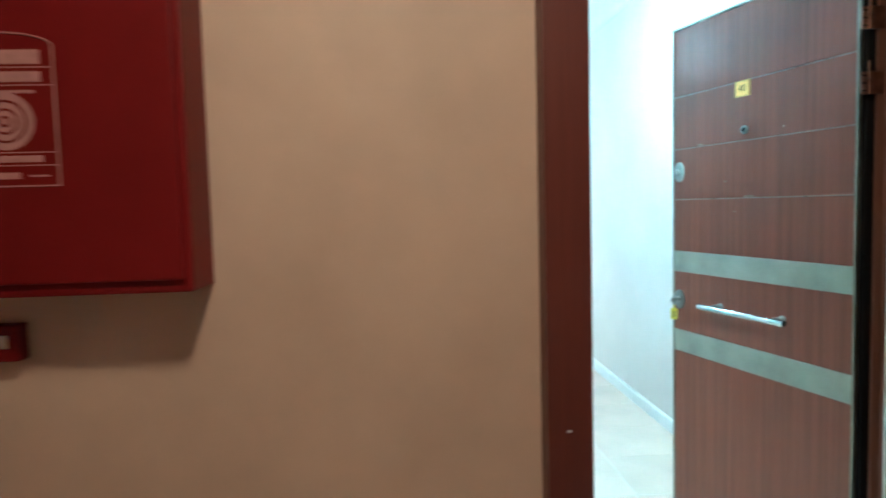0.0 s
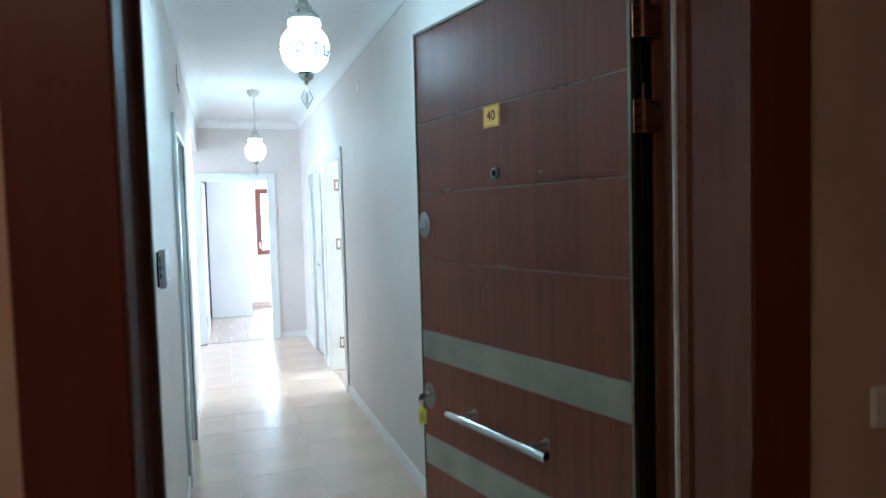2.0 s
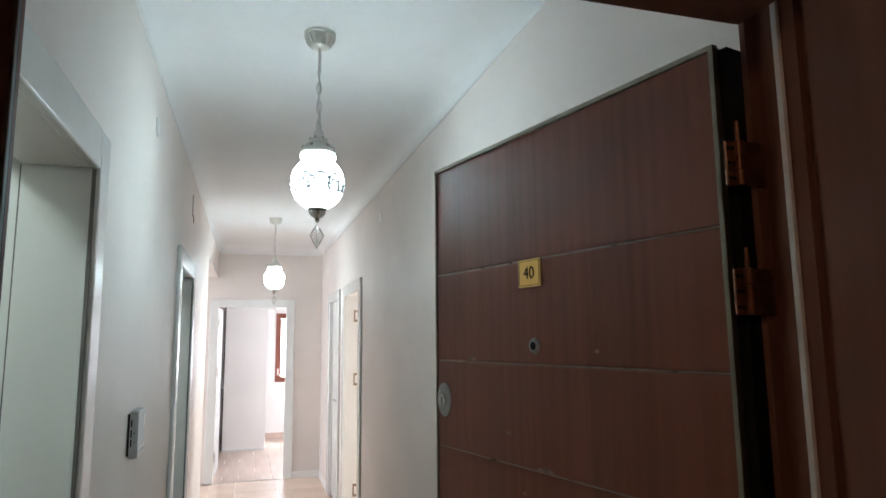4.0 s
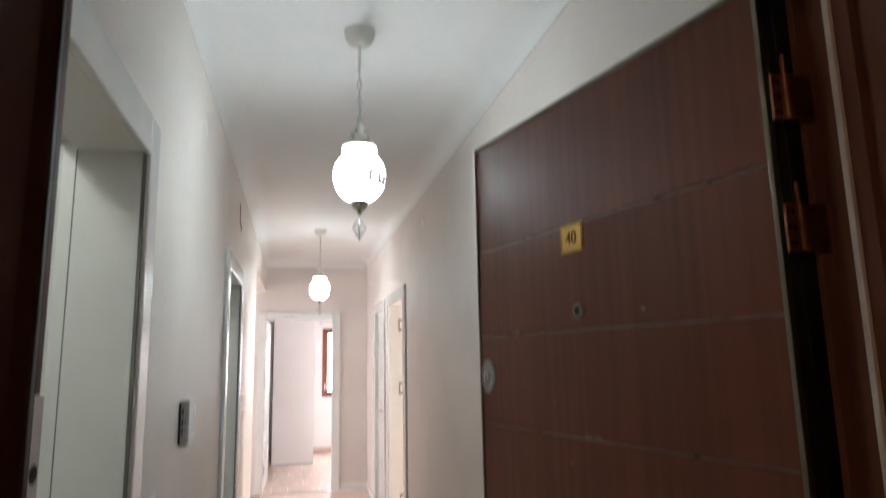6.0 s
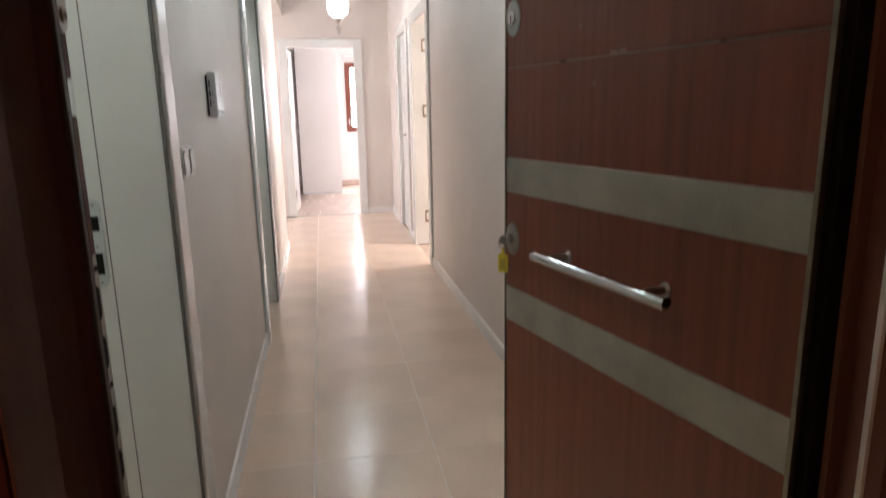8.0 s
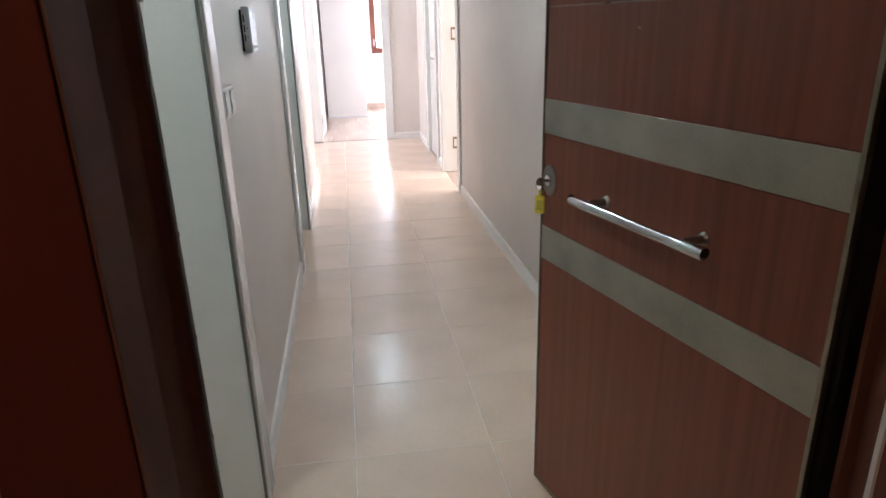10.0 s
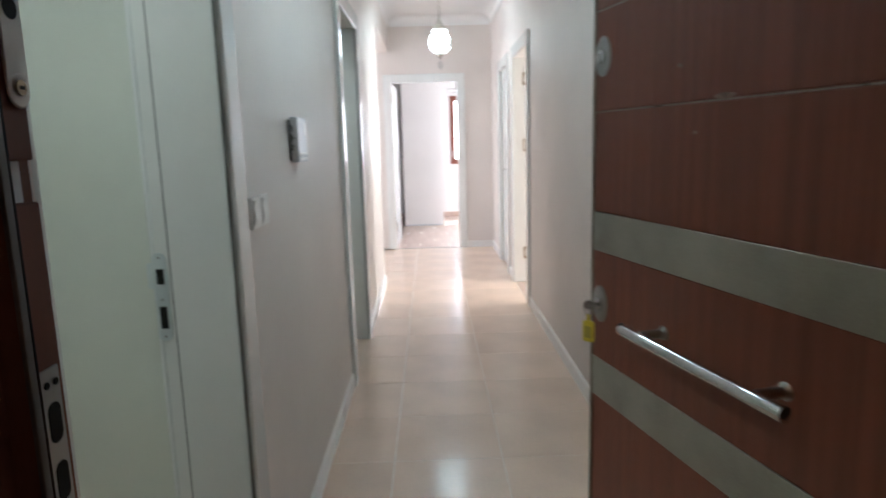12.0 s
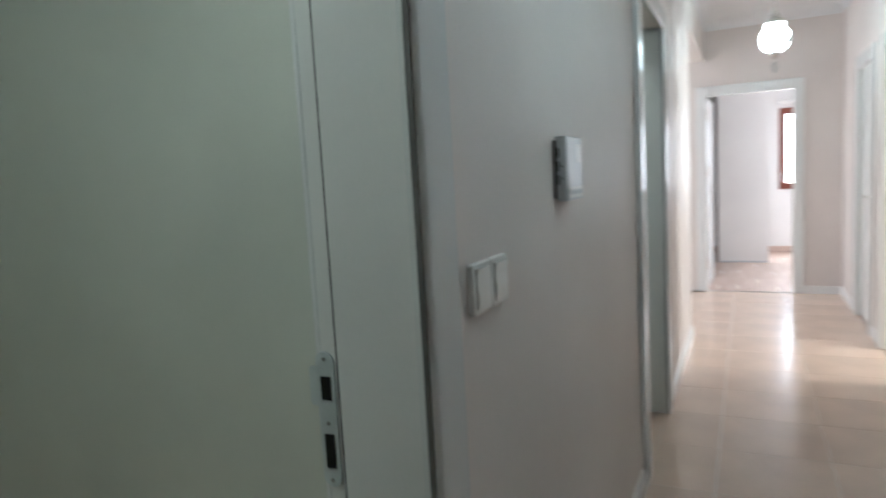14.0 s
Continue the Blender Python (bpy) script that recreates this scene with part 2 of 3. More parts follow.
def tube(points, radius, steps=8, closed=False):
    bm = bmesh.new()
    pts = [Vector(p) for p in points]
    rings = []
    n = len(pts)
    for i, p in enumerate(pts):
        a = pts[(i - 1) % n] if closed or i else p
        b = pts[(i + 1) % n] if closed or i < n - 1 else p
        d = (b - a).normalized()
        u = d.cross(Vector((0.3, 0.5, 0.81))).normalized()
        v = d.cross(u)
        rings.append([bm.verts.new(p + radius * (math.cos(2 * math.pi * k / steps) * u + math.sin(2 * math.pi * k / steps) * v)) for k in range(steps)])
    pairs = list(zip(rings, rings[1:])) + ([(rings[-1], rings[0])] if closed else [])
    for a, b in pairs:
        for k in range(steps):
            bm.faces.new((a[k], a[(k + 1) % steps], b[(k + 1) % steps], b[k]))
    if not closed:
        bm.faces.new(rings[0])
        bm.faces.new(rings[-1])
    return bm


def plate_outline(w, h, radius, steps=6):
    """Corner points of a rounded rectangle round the origin."""
    out = []
    for cx, cz, a0 in ((w / 2 - radius, h / 2 - radius, 0), (-w / 2 + radius, h / 2 - radius, 90), (-w / 2 + radius, -h / 2 + radius, 180), (w / 2 - radius, -h / 2 + radius, 270)):
        for i in range(steps + 1):
            a = radians(a0 + 90 * i / steps)
            out.append((cx + radius * math.cos(a), cz + radius * math.sin(a)))
    return out


def rounded(w, h, radius, t, m=None, edge=0.0):
    """A rounded plate in the xz plane, its front at y = -t and its back at y = 0."""
    bm = bmesh.new()
    loops = [[bm.verts.new((x, 0, z)) for x, z in plate_outline(w, h, radius)]]
    loops.append([bm.verts.new((x, -t + edge, z)) for x, z in plate_outline(w, h, radius)])
    if edge:
        loops.append([bm.verts.new((x, -t, z)) for x, z in plate_outline(w - 2 * edge, h - 2 * edge, max(0.0005, radius - edge))])
    n = len(loops[0])
    for a, b in zip(loops, loops[1:]):
        for i in range(n):
            bm.faces.new((a[i], a[(i + 1) % n], b[(i + 1) % n], b[i]))
    bm.faces.new(loops[0])
    bm.faces.new(loops[-1])
    if m is not None:
        bmesh.ops.transform(bm, matrix=m, verts=bm.verts)
    return bm


def empty(name, m, label="", category="", group="", kind=""):
    ob = new(name)
    ob.empty_display_size = 0.1
    ob.matrix_world = m
    return tagged(ob, label, category, group, kind)


def wall(name, axis, c0, c1, a0, a1, z1, openings, mat, label):
    """A wall of thickness c0..c1 along an axis from a0 to a1 with openings (from, to, low, high) cut through."""
    bm = bmesh.new()

    def piece(p, q, lo, hi):
        if q - p > 1e-4 and hi - lo > 1e-4:
            box(bm, *((p, q, c0, c1) if axis == "x" else (c0, c1, p, q)), lo, hi)

    at = a0
    for p, q, lo, hi in sorted(openings):
        piece(at, p, 0, z1)
        piece(p, q, 0, lo)
        piece(p, q, hi, z1)
        at = q
    piece(at, a1, 0, z1)
    return tagged(part(name, bm, mat), label, "wall", kind="structure")


# ---- large structure ----
L = 0.02                                   # lining thickness round each inner door
D1, D2 = (0.714, 1.440), (3.46, 4.25)      # clear openings in the left wall
R1, R2 = (5.08, 5.90), (6.355, 7.03)        # and in the right wall
E1 = (-0.385, 0.418)                       # and in the end wall
EH = 2.052


def hole(o, h=DOOR_H):
    return (o[0] - L, o[1] + L, 0, h + L)


wall("wall_left", "y", XL - TL, XL, IN_Y, LEFT_END, CEIL, [hole(D1), hole(D2)], WALL, "greige painted plaster corridor wall with two doorways")
wall("wall_right", "y", XR, XR + T, IN_Y, END_Y, CEIL, [hole(R1), hole(R2)], WALL, "greige painted plaster corridor wall with two doorways")
wall("wall_end", "x", END_Y, END_Y + 0.16, -3.4, 4.4, CEIL, [hole(E1, EH)], WALL, "greige painted plaster end wall of the corridor")
tagged(part("beam", boxed(XL - TL, XL, LEFT_END, END_Y, 2.41, CEIL), WALL), "painted beam over the side passage opening", "beam", kind="structure")
wall("wall_entrance", "x", HALL_Y, IN_Y, -3.4, 4.4, CEIL, [(-0.288, 0.712, 0, 2.165)], HALL, "warm beige painted hall wall round the entrance")
# the corridor's own plaster on the inner side of the entrance wall
tagged(part("wall_entrance_inner", boxed(0.7125, XR, IN_Y, IN_Y + 0.006, 0, CEIL), WALL), "greige painted inner face beside the entrance", "wall", kind="structure")
tagged(part("wall_entrance_return", boxed(XL, -0.2855, 0.5265, IN_Y + 0.006, 0, CEIL), WALL), "greige plaster return beside the lock jamb", "wall", kind="structure")
tagged(part("wall_entrance_over", boxed(-0.285, 0.7125, IN_Y, IN_Y + 0.006, 2.204, CEIL), WALL), "greige painted inner face over the entrance", "wall", kind="structure")

# ceiling with a hollow cornice along its edges
tagged(part("ceiling", boxed(XL - TL, XR + T, IN_Y, END_Y + 0.16, CEIL, CEIL + 0.12), CEILING), "smooth white painted corridor ceiling", "ceiling", kind="structure")


def cove(at, flip, low):
    h = CEIL - low - 0.0003
    pts = [(at, CEIL), (at, low)]
    for i in range(25):
        a = math.pi / 2 * i / 24
        pts.append((at + flip * (0.136 - 0.132 * math.cos(a)), low + h * math.sin(a)))
    return pts + [(at + flip * 0.138, CEIL)]


for nm, ax, at, fl, low, a0, a1 in (("cornice_left", "y", XL, 1, 2.70, IN_Y + 0.006, END_Y), ("cornice_right", "y", XR, -1, 2.715, IN_Y + 0.006, END_Y),
                                    ("cornice_end", "x", END_Y, -1, 2.705, XL + 0.02, XR - 0.02)):
    tagged(part(nm, sweep(cove(at, fl, low), ax, a0, a1), CEILING, smooth=True), "smooth white plaster cove under the ceiling", "cornice", kind="structure")

# side rooms, closed all round
def room(tag, x0, x1, y0, y1, h, mat, floor_mat, skip="", cuts=None):
    t = 0.1
    cuts = cuts or {}
    sides = {"west": ("y", x0 - t, x0, y0, y1), "east": ("y", x1, x1 + t, y0, y1), "south": ("x", y0 - t, y0, x0 - t, x1 + t), "north": ("x", y1, y1 + t, x0 - t, x1 + t)}
    for k, (ax, c0, c1, a0, a1) in sides.items():
        if k not in skip:
            wall("wall_%s_%s" % (tag, k), ax, c0, c1, a0, a1, h, cuts.get(k, []), mat, "plain painted wall of the " + tag.replace("_", " "))
    tagged(part("ceiling_" + tag, boxed(x0 - t, x1 + t, y0 - t, y1 + t, h, h + 0.1), CEILING), "plain white ceiling of the " + tag.replace("_", " "), "ceiling", kind="structure")
    e = 0.2
    tagged(part("floor_" + tag, boxed(x0 - t, x1 + e, y0 - e, y1 + t, -0.1, -0.004) if x0 < 0 else boxed(x0 - e, x1 + t, y0 - t, y1 + t, -0.1, -0.004), floor_mat), "floor of the " + tag.replace("_", " "), "floor", kind="structure")


room("bathroom", -3.2, XL - TL, IN_Y + 0.1, 2.2, 2.62, ROOM, TILE, ("east",))
room("store_room", -3.2, XL - TL, 2.5, 4.9, 2.62, ROOM, TILE, ("east",))
room("side_passage", -3.4, XL - TL, LEFT_END + 0.002, END_Y, 2.62, WHITE_ROOM, TILE, ("east", "north"), {"west": [(6.4, 7.6, 0.9, 2.1)]})
room("side_room", XR + T, 4.4, 4.3, END_Y - 0.002, 2.62, WHITE_ROOM, LAMINATE, ("west", "north"), {"east": [(4.95, 6.25, 0.95, 2.15)]})
room("end_room", -2.6, 2.6, END_Y + 0.16, FAR_Y, 2.70, WHITE_ROOM, LAMINATE, ("south",), {"north": [(0.43, 1.73, 0.93, 2.11)]})

# stairwell hall, closed round the camera
tagged(part("floor_hall", boxed(-3.4, 4.4, -2.8, 0.46, -0.1, -0.004), HALL_FLOOR), "polished stone floor of the stairwell hall", "floor", kind="structure")
tagged(part("ceiling_hall", boxed(-3.4, 4.4, -2.9, HALL_Y, 2.7, 2.8), CEILING), "white ceiling of the stairwell hall", "ceiling", kind="structure")
wall("wall_hall_south", "x", -2.9, -2.8, -3.4, 4.4, 2.7, [], HALL, "warm beige painted hall wall")
wall("wall_hall_west", "y", -3.4, -3.3, -2.8, HALL_Y, 2.7, [], HALL, "warm beige painted hall wall")
wall("wall_hall_east", "y", 4.3, 4.4, -2.8, HALL_Y, 2.7, [], HALL, "warm beige painted hall wall")

# corridor bed under the tiles
tagged(part("floor", boxed(XL, XR, 0.46, END_Y + 0.012, -0.1, -0.0009), GROUT), "pale grout bed under glazed beige tiles", "floor", kind="structure")


def skirting(name, axis, face, out, a0, a1):
    pts = [(face, 0.0), (face + out * 0.013, 0.0), (face + out * 0.013, 0.068), (face + out * 0.009, 0.078), (face, 0.080)]
    tagged(part(name, sweep(pts, axis, a0, a1), SKIRT), "white lacquered skirting board along the wall", "skirting", kind="structure")


C = 0.095                                  # casing width
skirting("baseboard_left", "y", XL, 1, IN_Y + 0.006, D1[0] - 0.048)
skirting("baseboard_left_mid", "y", XL, 1, D1[1] + C, D2[0] - C)
skirting("baseboard_left_far", "y", XL, 1, D2[1] + C, LEFT_END)
skirting("baseboard_right", "y", XR, -1, IN_Y + 0.006, R1[0] - C)
skirting("baseboard_right_mid", "y", XR, -1, R1[1] + C, R2[0] - C)
skirting("baseboard_right_far", "y", XR, -1, R2[1] + C, END_Y)
skirting("baseboard_end", "x", END_Y, -1, E1[1] + C, XR - 0.013)
tagged(part("baseboard_far_room", boxed(-2.6, 2.6, FAR_Y - 0.014, FAR_Y, 0, 0.085, 0.004), LAMINATE), "wood-tone skirting board under the window", "skirting", kind="structure")


# ---- inner doors: lining, casing, leaf ----
def inner_door(name, m, w, h, depth, label, leaf=None, hinges="", strike=False, near=C, flush=False):
    """u runs along the wall, v into it; leaf: (hinge side, opening angle)."""
    d = empty(name, m, label, "door", kind="structure")
    s = (0.142 if strike else depth - 0.042)                      # the rebate for the leaf begins here
    for u0, u1 in ((-L, 0.0), (w, w + L)):
        o = 0.012 if u0 < 0 else -0.012
        bm = boxed(u0, u1, 0.0, s, 0, h + L, 0.0015, 1)
        part("lining", bm, LINING, d)
        a, b = sorted((u0 if u0 < 0 else u1, (u1 if u0 < 0 else u0) - o))
        part("rebate", boxed(a, b, s + (0.0025 if strike else 0.001), depth + 0.004, 0, h + L, 0.001, 1), LINING, d)
    part("head_lining", boxed(0, w, 0.0, s, h, h + L, 0.0015, 1), LINING, d)
    for v0, v1, back in ((-0.022, 0.0, 0.0), (depth + 0.005, depth + 0.022, 0.022)):
        for u0, u1 in ((-near, 0.004 - back), (w - 0.004 + back, w + C)):
            part("casing", boxed(u0, u1, v0, v1, 0, h + C, 0.010, 4), PVC, d)
        part("head_casing", boxed(0.0045 - back, w - 0.0045 + back, v0 + 0.0006, v1 - 0.0006, h - 0.004 + back, h + C, 0.006, 3), PVC, d)
    # a dark seal where casing meets lining
    for u in (0.0045, w - 0.0065) if strike else ():
        part("seal", boxed(u - 0.0005, u + 0.0025, -0.013, -0.005, 0, h - 0.004), SEAL_DARK, d, "dark seal between lining and casing")
        part("bead", boxed(u - 0.0005, u + 0.0025, -0.0045, 0.004, 0, h - 0.004, 0.0006, 1), PVC, d)
    # dark filler gives the step at the rebate its line of shade
    for u0, u1 in ((-0.0118, -0.0010), (w + 0.0010, w + 0.0118)) if strike else ():
        part("gasket", boxed(u0, u1, s + 0.0003, s + 0.0030, 0, h, 0.0004, 1), SEAL_DARK, d, "dark filler in place of the shaded gap at the rebate")
    if hinges:
        u = 0.0 if hinges == "near" else w
        sg = 1 if hinges == "near" else -1
        for z in (0.28, 1.28, 1.87):
            hg = part("hinge", boxed(*sorted((u, u + sg * 0.004)), s - 0.086, s - 0.034, z - 0.056, z + 0.056, 0.001, 1), HINGE, d, "bronzed metal hinge plate")
            part("knuckle", lathe([(0.006, z - 0.05), (0.007, z - 0.048), (0.007, z + 0.048), (0.006, z + 0.05)], 12, ox=u + sg * 0.005, oy=s - 0.034), HINGE, hg, smooth=True)
            part("cover", boxed(*sorted((u + sg * 0.0035, u + sg * 0.0055)), s - 0.074, s - 0.048, z - 0.036, z + 0.036, 0.0005, 1), PLASTIC, hg)
    if leaf:
        side, ang = leaf
        lw = w + (0.004 if flush else 0.012)
        ob = part("leaf", boxed(0, lw, 0.0, 0.038, 0.006, h + 0.004, 0.002, 2), PVC, d, "plain white lacquered door leaf")
        if side == "near":
            ob.matrix_local = pose(-0.006, 0.022 if flush else depth - 0.040, 0, 0, 0, ang)
            hu = lw - 0.06
        else:
            ob.matrix_local = pose(w + 0.006, s + 0.040, 0, 0, 0, 180 - ang)
            hu = lw - 0.06
        for sgn, base in ((-1, 0.0), (1, 0.038)):
            pl = part("handle_plate", boxed(hu - 0.02, hu + 0.02, *sorted((base, base + sgn * 0.006)), 0.90, 1.13, 0.002, 2), SATIN, ob, "satin metal handle plate")
            lev = lathe([(0.009, 0.0), (0.009, 0.045)] if sgn > 0 else [(0.009, -0.045), (0.009, 0.0)], 14, axis="y", ox=hu, oy=base, oz=1.04)
            box(lev, hu - 0.125, hu + 0.010, *sorted((base + sgn * 0.038, base + sgn * 0.054)), 1.03, 1.05, 0.004, 2)
            part("lever", lev, CHROME, ob, "chrome lever handle")
    if strike:
        st = part("strike_plate", rounded(0.033, 0.212, 0.0155, 0.003, pose(w + 0.0120, s + 0.0300, 0.990, 0, 0, -90), 0.0006), STRIKE, d, "pale metal strike plate with two slots")
        part("lip", rounded(0.020, 0.062, 0.006, 0.003, pose(w + 0.0116, s + 0.0495, 1.042, 0, 0, -90), 0.0006), STRIKE, st)
        for z0, z1 in ((1.022, 1.058), (0.915, 0.968)):
            part("slot", boxed(w + 0.0070, w + 0.0086, s + 0.0205, s + 0.0375, z0, z1), INK, st, "dark latch slot")
        for z in (1.085, 0.985, 0.895):
            part("screw", lathe([(0.003, 0.0), (0.003, 0.0012)], 10, axis="x", ox=w + 0.0072, oy=s + 0.0295, oz=z), SATIN, st)
    return d


inner_door("door_1", pose(XL, D1[0], 0, 0, 0, 90), D1[1] - D1[0], DOOR_H, TL, "white lacquered inner door frame with strike plate, door swung open",
           leaf=("near", 100), strike=True, near=0.048)
inner_door("door_2", pose(XL, D2[0], 0, 0, 0, 90), D2[1] - D2[0], DOOR_H, TL, "white lacquered inner door frame, door swung open", leaf=("near", 95), strike=True)
inner_door("door_3", pose(XR, R1[1], 0, 0, 0, -90), R1[1] - R1[0], DOOR_H, T, "white lacquered inner door standing open with three hinges", leaf=("near", 96), hinges="near")
inner_door("door_4", pose(XR, R2[1], 0, 0, 0, -90), R2[1] - R2[0], DOOR_H, T, "closed white lacquered inner door in its frame", leaf=("near", 0), flush=True)
inner_door("door_5", pose(E1[0], END_Y, 0, 0, 0, 0), E1[1] - E1[0], EH, 0.16, "white lacquered inner door standing open into the bright end room", leaf=("near", 88), hinges="near")


# ---- entrance: dark frame and casing ----
ent = empty("door_6", pose(0, HALL_Y, 0), "dark brown steel entrance frame with mahogany casing", "door frame", kind="structure")
Z6 = 2.148


def ent_part(name, bm, mat, label=""):
    bmesh.ops.translate(bm, verts=bm.verts, vec=(0, -HALL_Y, 0))
    return part(name, bm, mat, ent, label)


ent_part("casing", boxed(-0.384, -0.2705, 0.289, HALL_Y, 0, Z6 + 0.14, 0.003, 2), MAHOGANY, "dark mahogany casing board")
ent_part("casing", boxed(0.6645, 0.788, 0.289, HALL_Y, 0, Z6 + 0.14, 0.003, 2), MAHOGANY, "dark mahogany casing board")
ent_part("paint_chip", lathe([(0.006, 0.2880), (0.007, 0.2892)], 9, axis="y", ox=-0.330, oz=0.81, squash=0.6), GREY_SEAL, "pale chip in the casing")
ent_part("head_casing", boxed(-0.270, 0.664, 0.290, HALL_Y, Z6, Z6 + 0.14, 0.003, 2), MAHOGANY, "dark mahogany casing board")
ent_part("hinge_jamb", prism([(0.7115, 0.3710), (0.6638, 0.3710), (0.6638, 0.2930), (0.6612, 0.2930), (0.6660, 0.4350), (0.6760, 0.4380), (0.6760, 0.4500), (0.6670, 0.4520), (0.6670, 0.4765),
                              (0.6790, 0.4765), (0.6790, 0.4880), (0.6720, 0.4900), (0.6720, 0.5120), (0.6900, 0.5140), (0.6900, 0.5440), (0.6690, 0.5440), (0.6690, 0.5550), (0.7115, 0.5550)], 0, Z6), FRAME)
ent_part("door_seal", boxed(0.6615, 0.6788, 0.4768, 0.4872, 0, Z6 - 0.002, 0.002, 2), GREY_SEAL, "pale grey rubber door seal")
ent_part("lock_jamb", prism([(-0.2698, 0.2930), (-0.2675, 0.2930), (-0.2670, 0.3680), (-0.2760, 0.3720), (-0.2660, 0.4420), (-0.2560, 0.4540), (-0.2560, 0.4600), (-0.2757, 0.4640), (-0.2757, 0.526), (-0.2875, 0.526),
                             (-0.2875, 0.3710), (-0.2698, 0.3710)], 0, Z6), FRAME)
ent_part("rebate_edge", boxed(-0.2600, -0.2525, 0.4543, 0.4640, 0, Z6 - 0.002, 0.0015, 2), SEAL_DARK, "worn grey-brown rebate edge")
# black strip draws the shadow gap next to the strike boards
ent_part("seal_strip", boxed(-0.2600, -0.2540, 0.4645, 0.4710, 0, Z6 - 0.002, 0.002, 1), BLACK, "black strip in place of the shadow gap by the strike board")
ent_part("head_jamb", boxed(-0.245, 0.662, 0.43, 0.548, Z6 - 0.03, Z6 + 0.055, 0.004, 2), FRAME)
ent_part("head_reveal", boxed(-0.259, 0.690, 0.3705, 0.429, Z6 - 0.004, Z6 + 0.03, 0.003, 1), FRAME)
for z0, z1 in ((1.328, 2.09), (0.02, 1.293)):
    ent_part("strike_board", boxed(-0.2755, -0.2675, 0.4775, 0.5215, z0, z1, 0.0015, 1), FRAME, "brown strike board on the lock side")
ent_part("strike_recess", boxed(-0.2758, -0.2745, 0.4785, 0.5115, 1.2935, 1.3275), GREY_SEAL, "bare patch between the boards")
ent_part("bolt_keep", lathe([(0.0135, -0.2672), (0.0145, -0.2665), (0.0145, -0.2652), (0.0130, -0.2645)], 20, axis="x", oy=0.5105, oz=1.384), PLASTIC, "white enamelled bolt keep with rounded ends")
ent_part("bolt_keep_plate", boxed(-0.2673, -0.2647, 0.4965, 0.5245, 1.386, 1.52, 0.0008, 1), PLASTIC, "white enamelled bolt keep")
ent_part("keep_screw", lathe([(0.0065, -0.2644), (0.0065, -0.2625)], 14, axis="x", oy=0.5105, oz=1.386), HINGE, "steel screw head")
ent_part("screw_recess", boxed(-0.2626, -0.2622, 0.5072, 0.5138, 1.3845, 1.3875), INK)
ent_part("keep_hole", lathe([(0.009, -0.2646), (0.009, -0.2641)], 18, axis="x", oy=0.5105, oz=1.448), INK, "dark bolt hole")
ent_part("lock_keep", boxed(-0.2674, -0.2652, 0.4860, 0.5125, 0.86, 1.152), SATIN, "satin steel lock keep with bolt holes")
for z in (1.139, 1.012, 0.875):
    for dy in (0.4930, 0.5060):
        ent_part("keep_screw", lathe([(0.0032, -0.2652), (0.0032, -0.2638)], 10, axis="x", oy=dy, oz=z), INK)
for z in (1.104, 1.050, 0.972, 0.920):
    ent_part("bolt_hole", rounded(0.0175, 0.036, 0.0078, 0.0010, pose(-0.2656, 0.4993, z, 0, 0, 90)), INK, "dark bolt hole")
ent_part("threshold", boxed(-0.25, 0.67, 0.37, 0.56, -0.003, 0.012, 0.004, 2), STONE, "pale stone threshold")

# ---- entrance door leaf ----
LEAF = pose(0.435, 1.405, 0, 0, 0, -76.45)      # at the lock edge, +x towards the hinges
leaf = empty("entrance_door", LEAF, "open reddish-brown wooden steel entrance door with metal bands", "door")
LW, LH = 0.86, 2.094
part("backing", boxed(0.0075, LW - 0.0095, -0.0035, 0.0055, 0.023, LH - 0.0096), WOOD, leaf)
# core is black and overwide to imitate the dark gap at the hinges
part("core", boxed(0.004, LW + 0.014, 0.006, 0.094, 0.014, LH - 0.006, 0.002, 1), BLACK, leaf, "leaf core, blackened for the dark gap on the hinge side")
for nm, b in (("edge_trim", boxed(0, 0.007, -0.009, 0.03, 0.012, LH, 0.0015, 2)), ("edge_trim", boxed(LW - 0.009, LW, -0.009, 0.004, 0.012, LH, 0.0015, 2)),
              ("edge_trim", boxed(0.0072, LW - 0.0062, -0.009, 0.03, LH - 0.009, LH, 0.0015, 2)), ("edge_trim", boxed(0.0072, LW - 0.0092, -0.009, 0.03, 0.012, 0.022, 0.0015, 2))):
    part(nm, b, EDGE, leaf, "brushed metal edge strip")
for z0, z1 in ((0.0225, 0.7405), (0.8355, 1.0815), (1.1715, 1.3845), (1.3895, 1.5945), (1.5995, 1.8105), (1.8155, LH - 0.0095)):
    part("panel", boxed(0.0075, LW - 0.0095, -0.006, -0.0033, z0, z1, 0.0016, 2), WOOD, leaf, "reddish-brown wood-grain panel")
for z0, z1 in ((0.742, 0.834), (1.083, 1.170)):
    part("band", boxed(0.0075, LW - 0.0095, -0.0075, -0.0033, z0, z1, 0.0008, 1), STEEL_BAND, leaf, "satin metal inlay band")
for z in (1.387, 1.597, 1.813):
    part("groove_inlay", boxed(0.0078, LW - 0.0098, -0.0043, -0.0034, z - 0.0012, z + 0.0012), INLAY, leaf, "thin metal line in the groove")
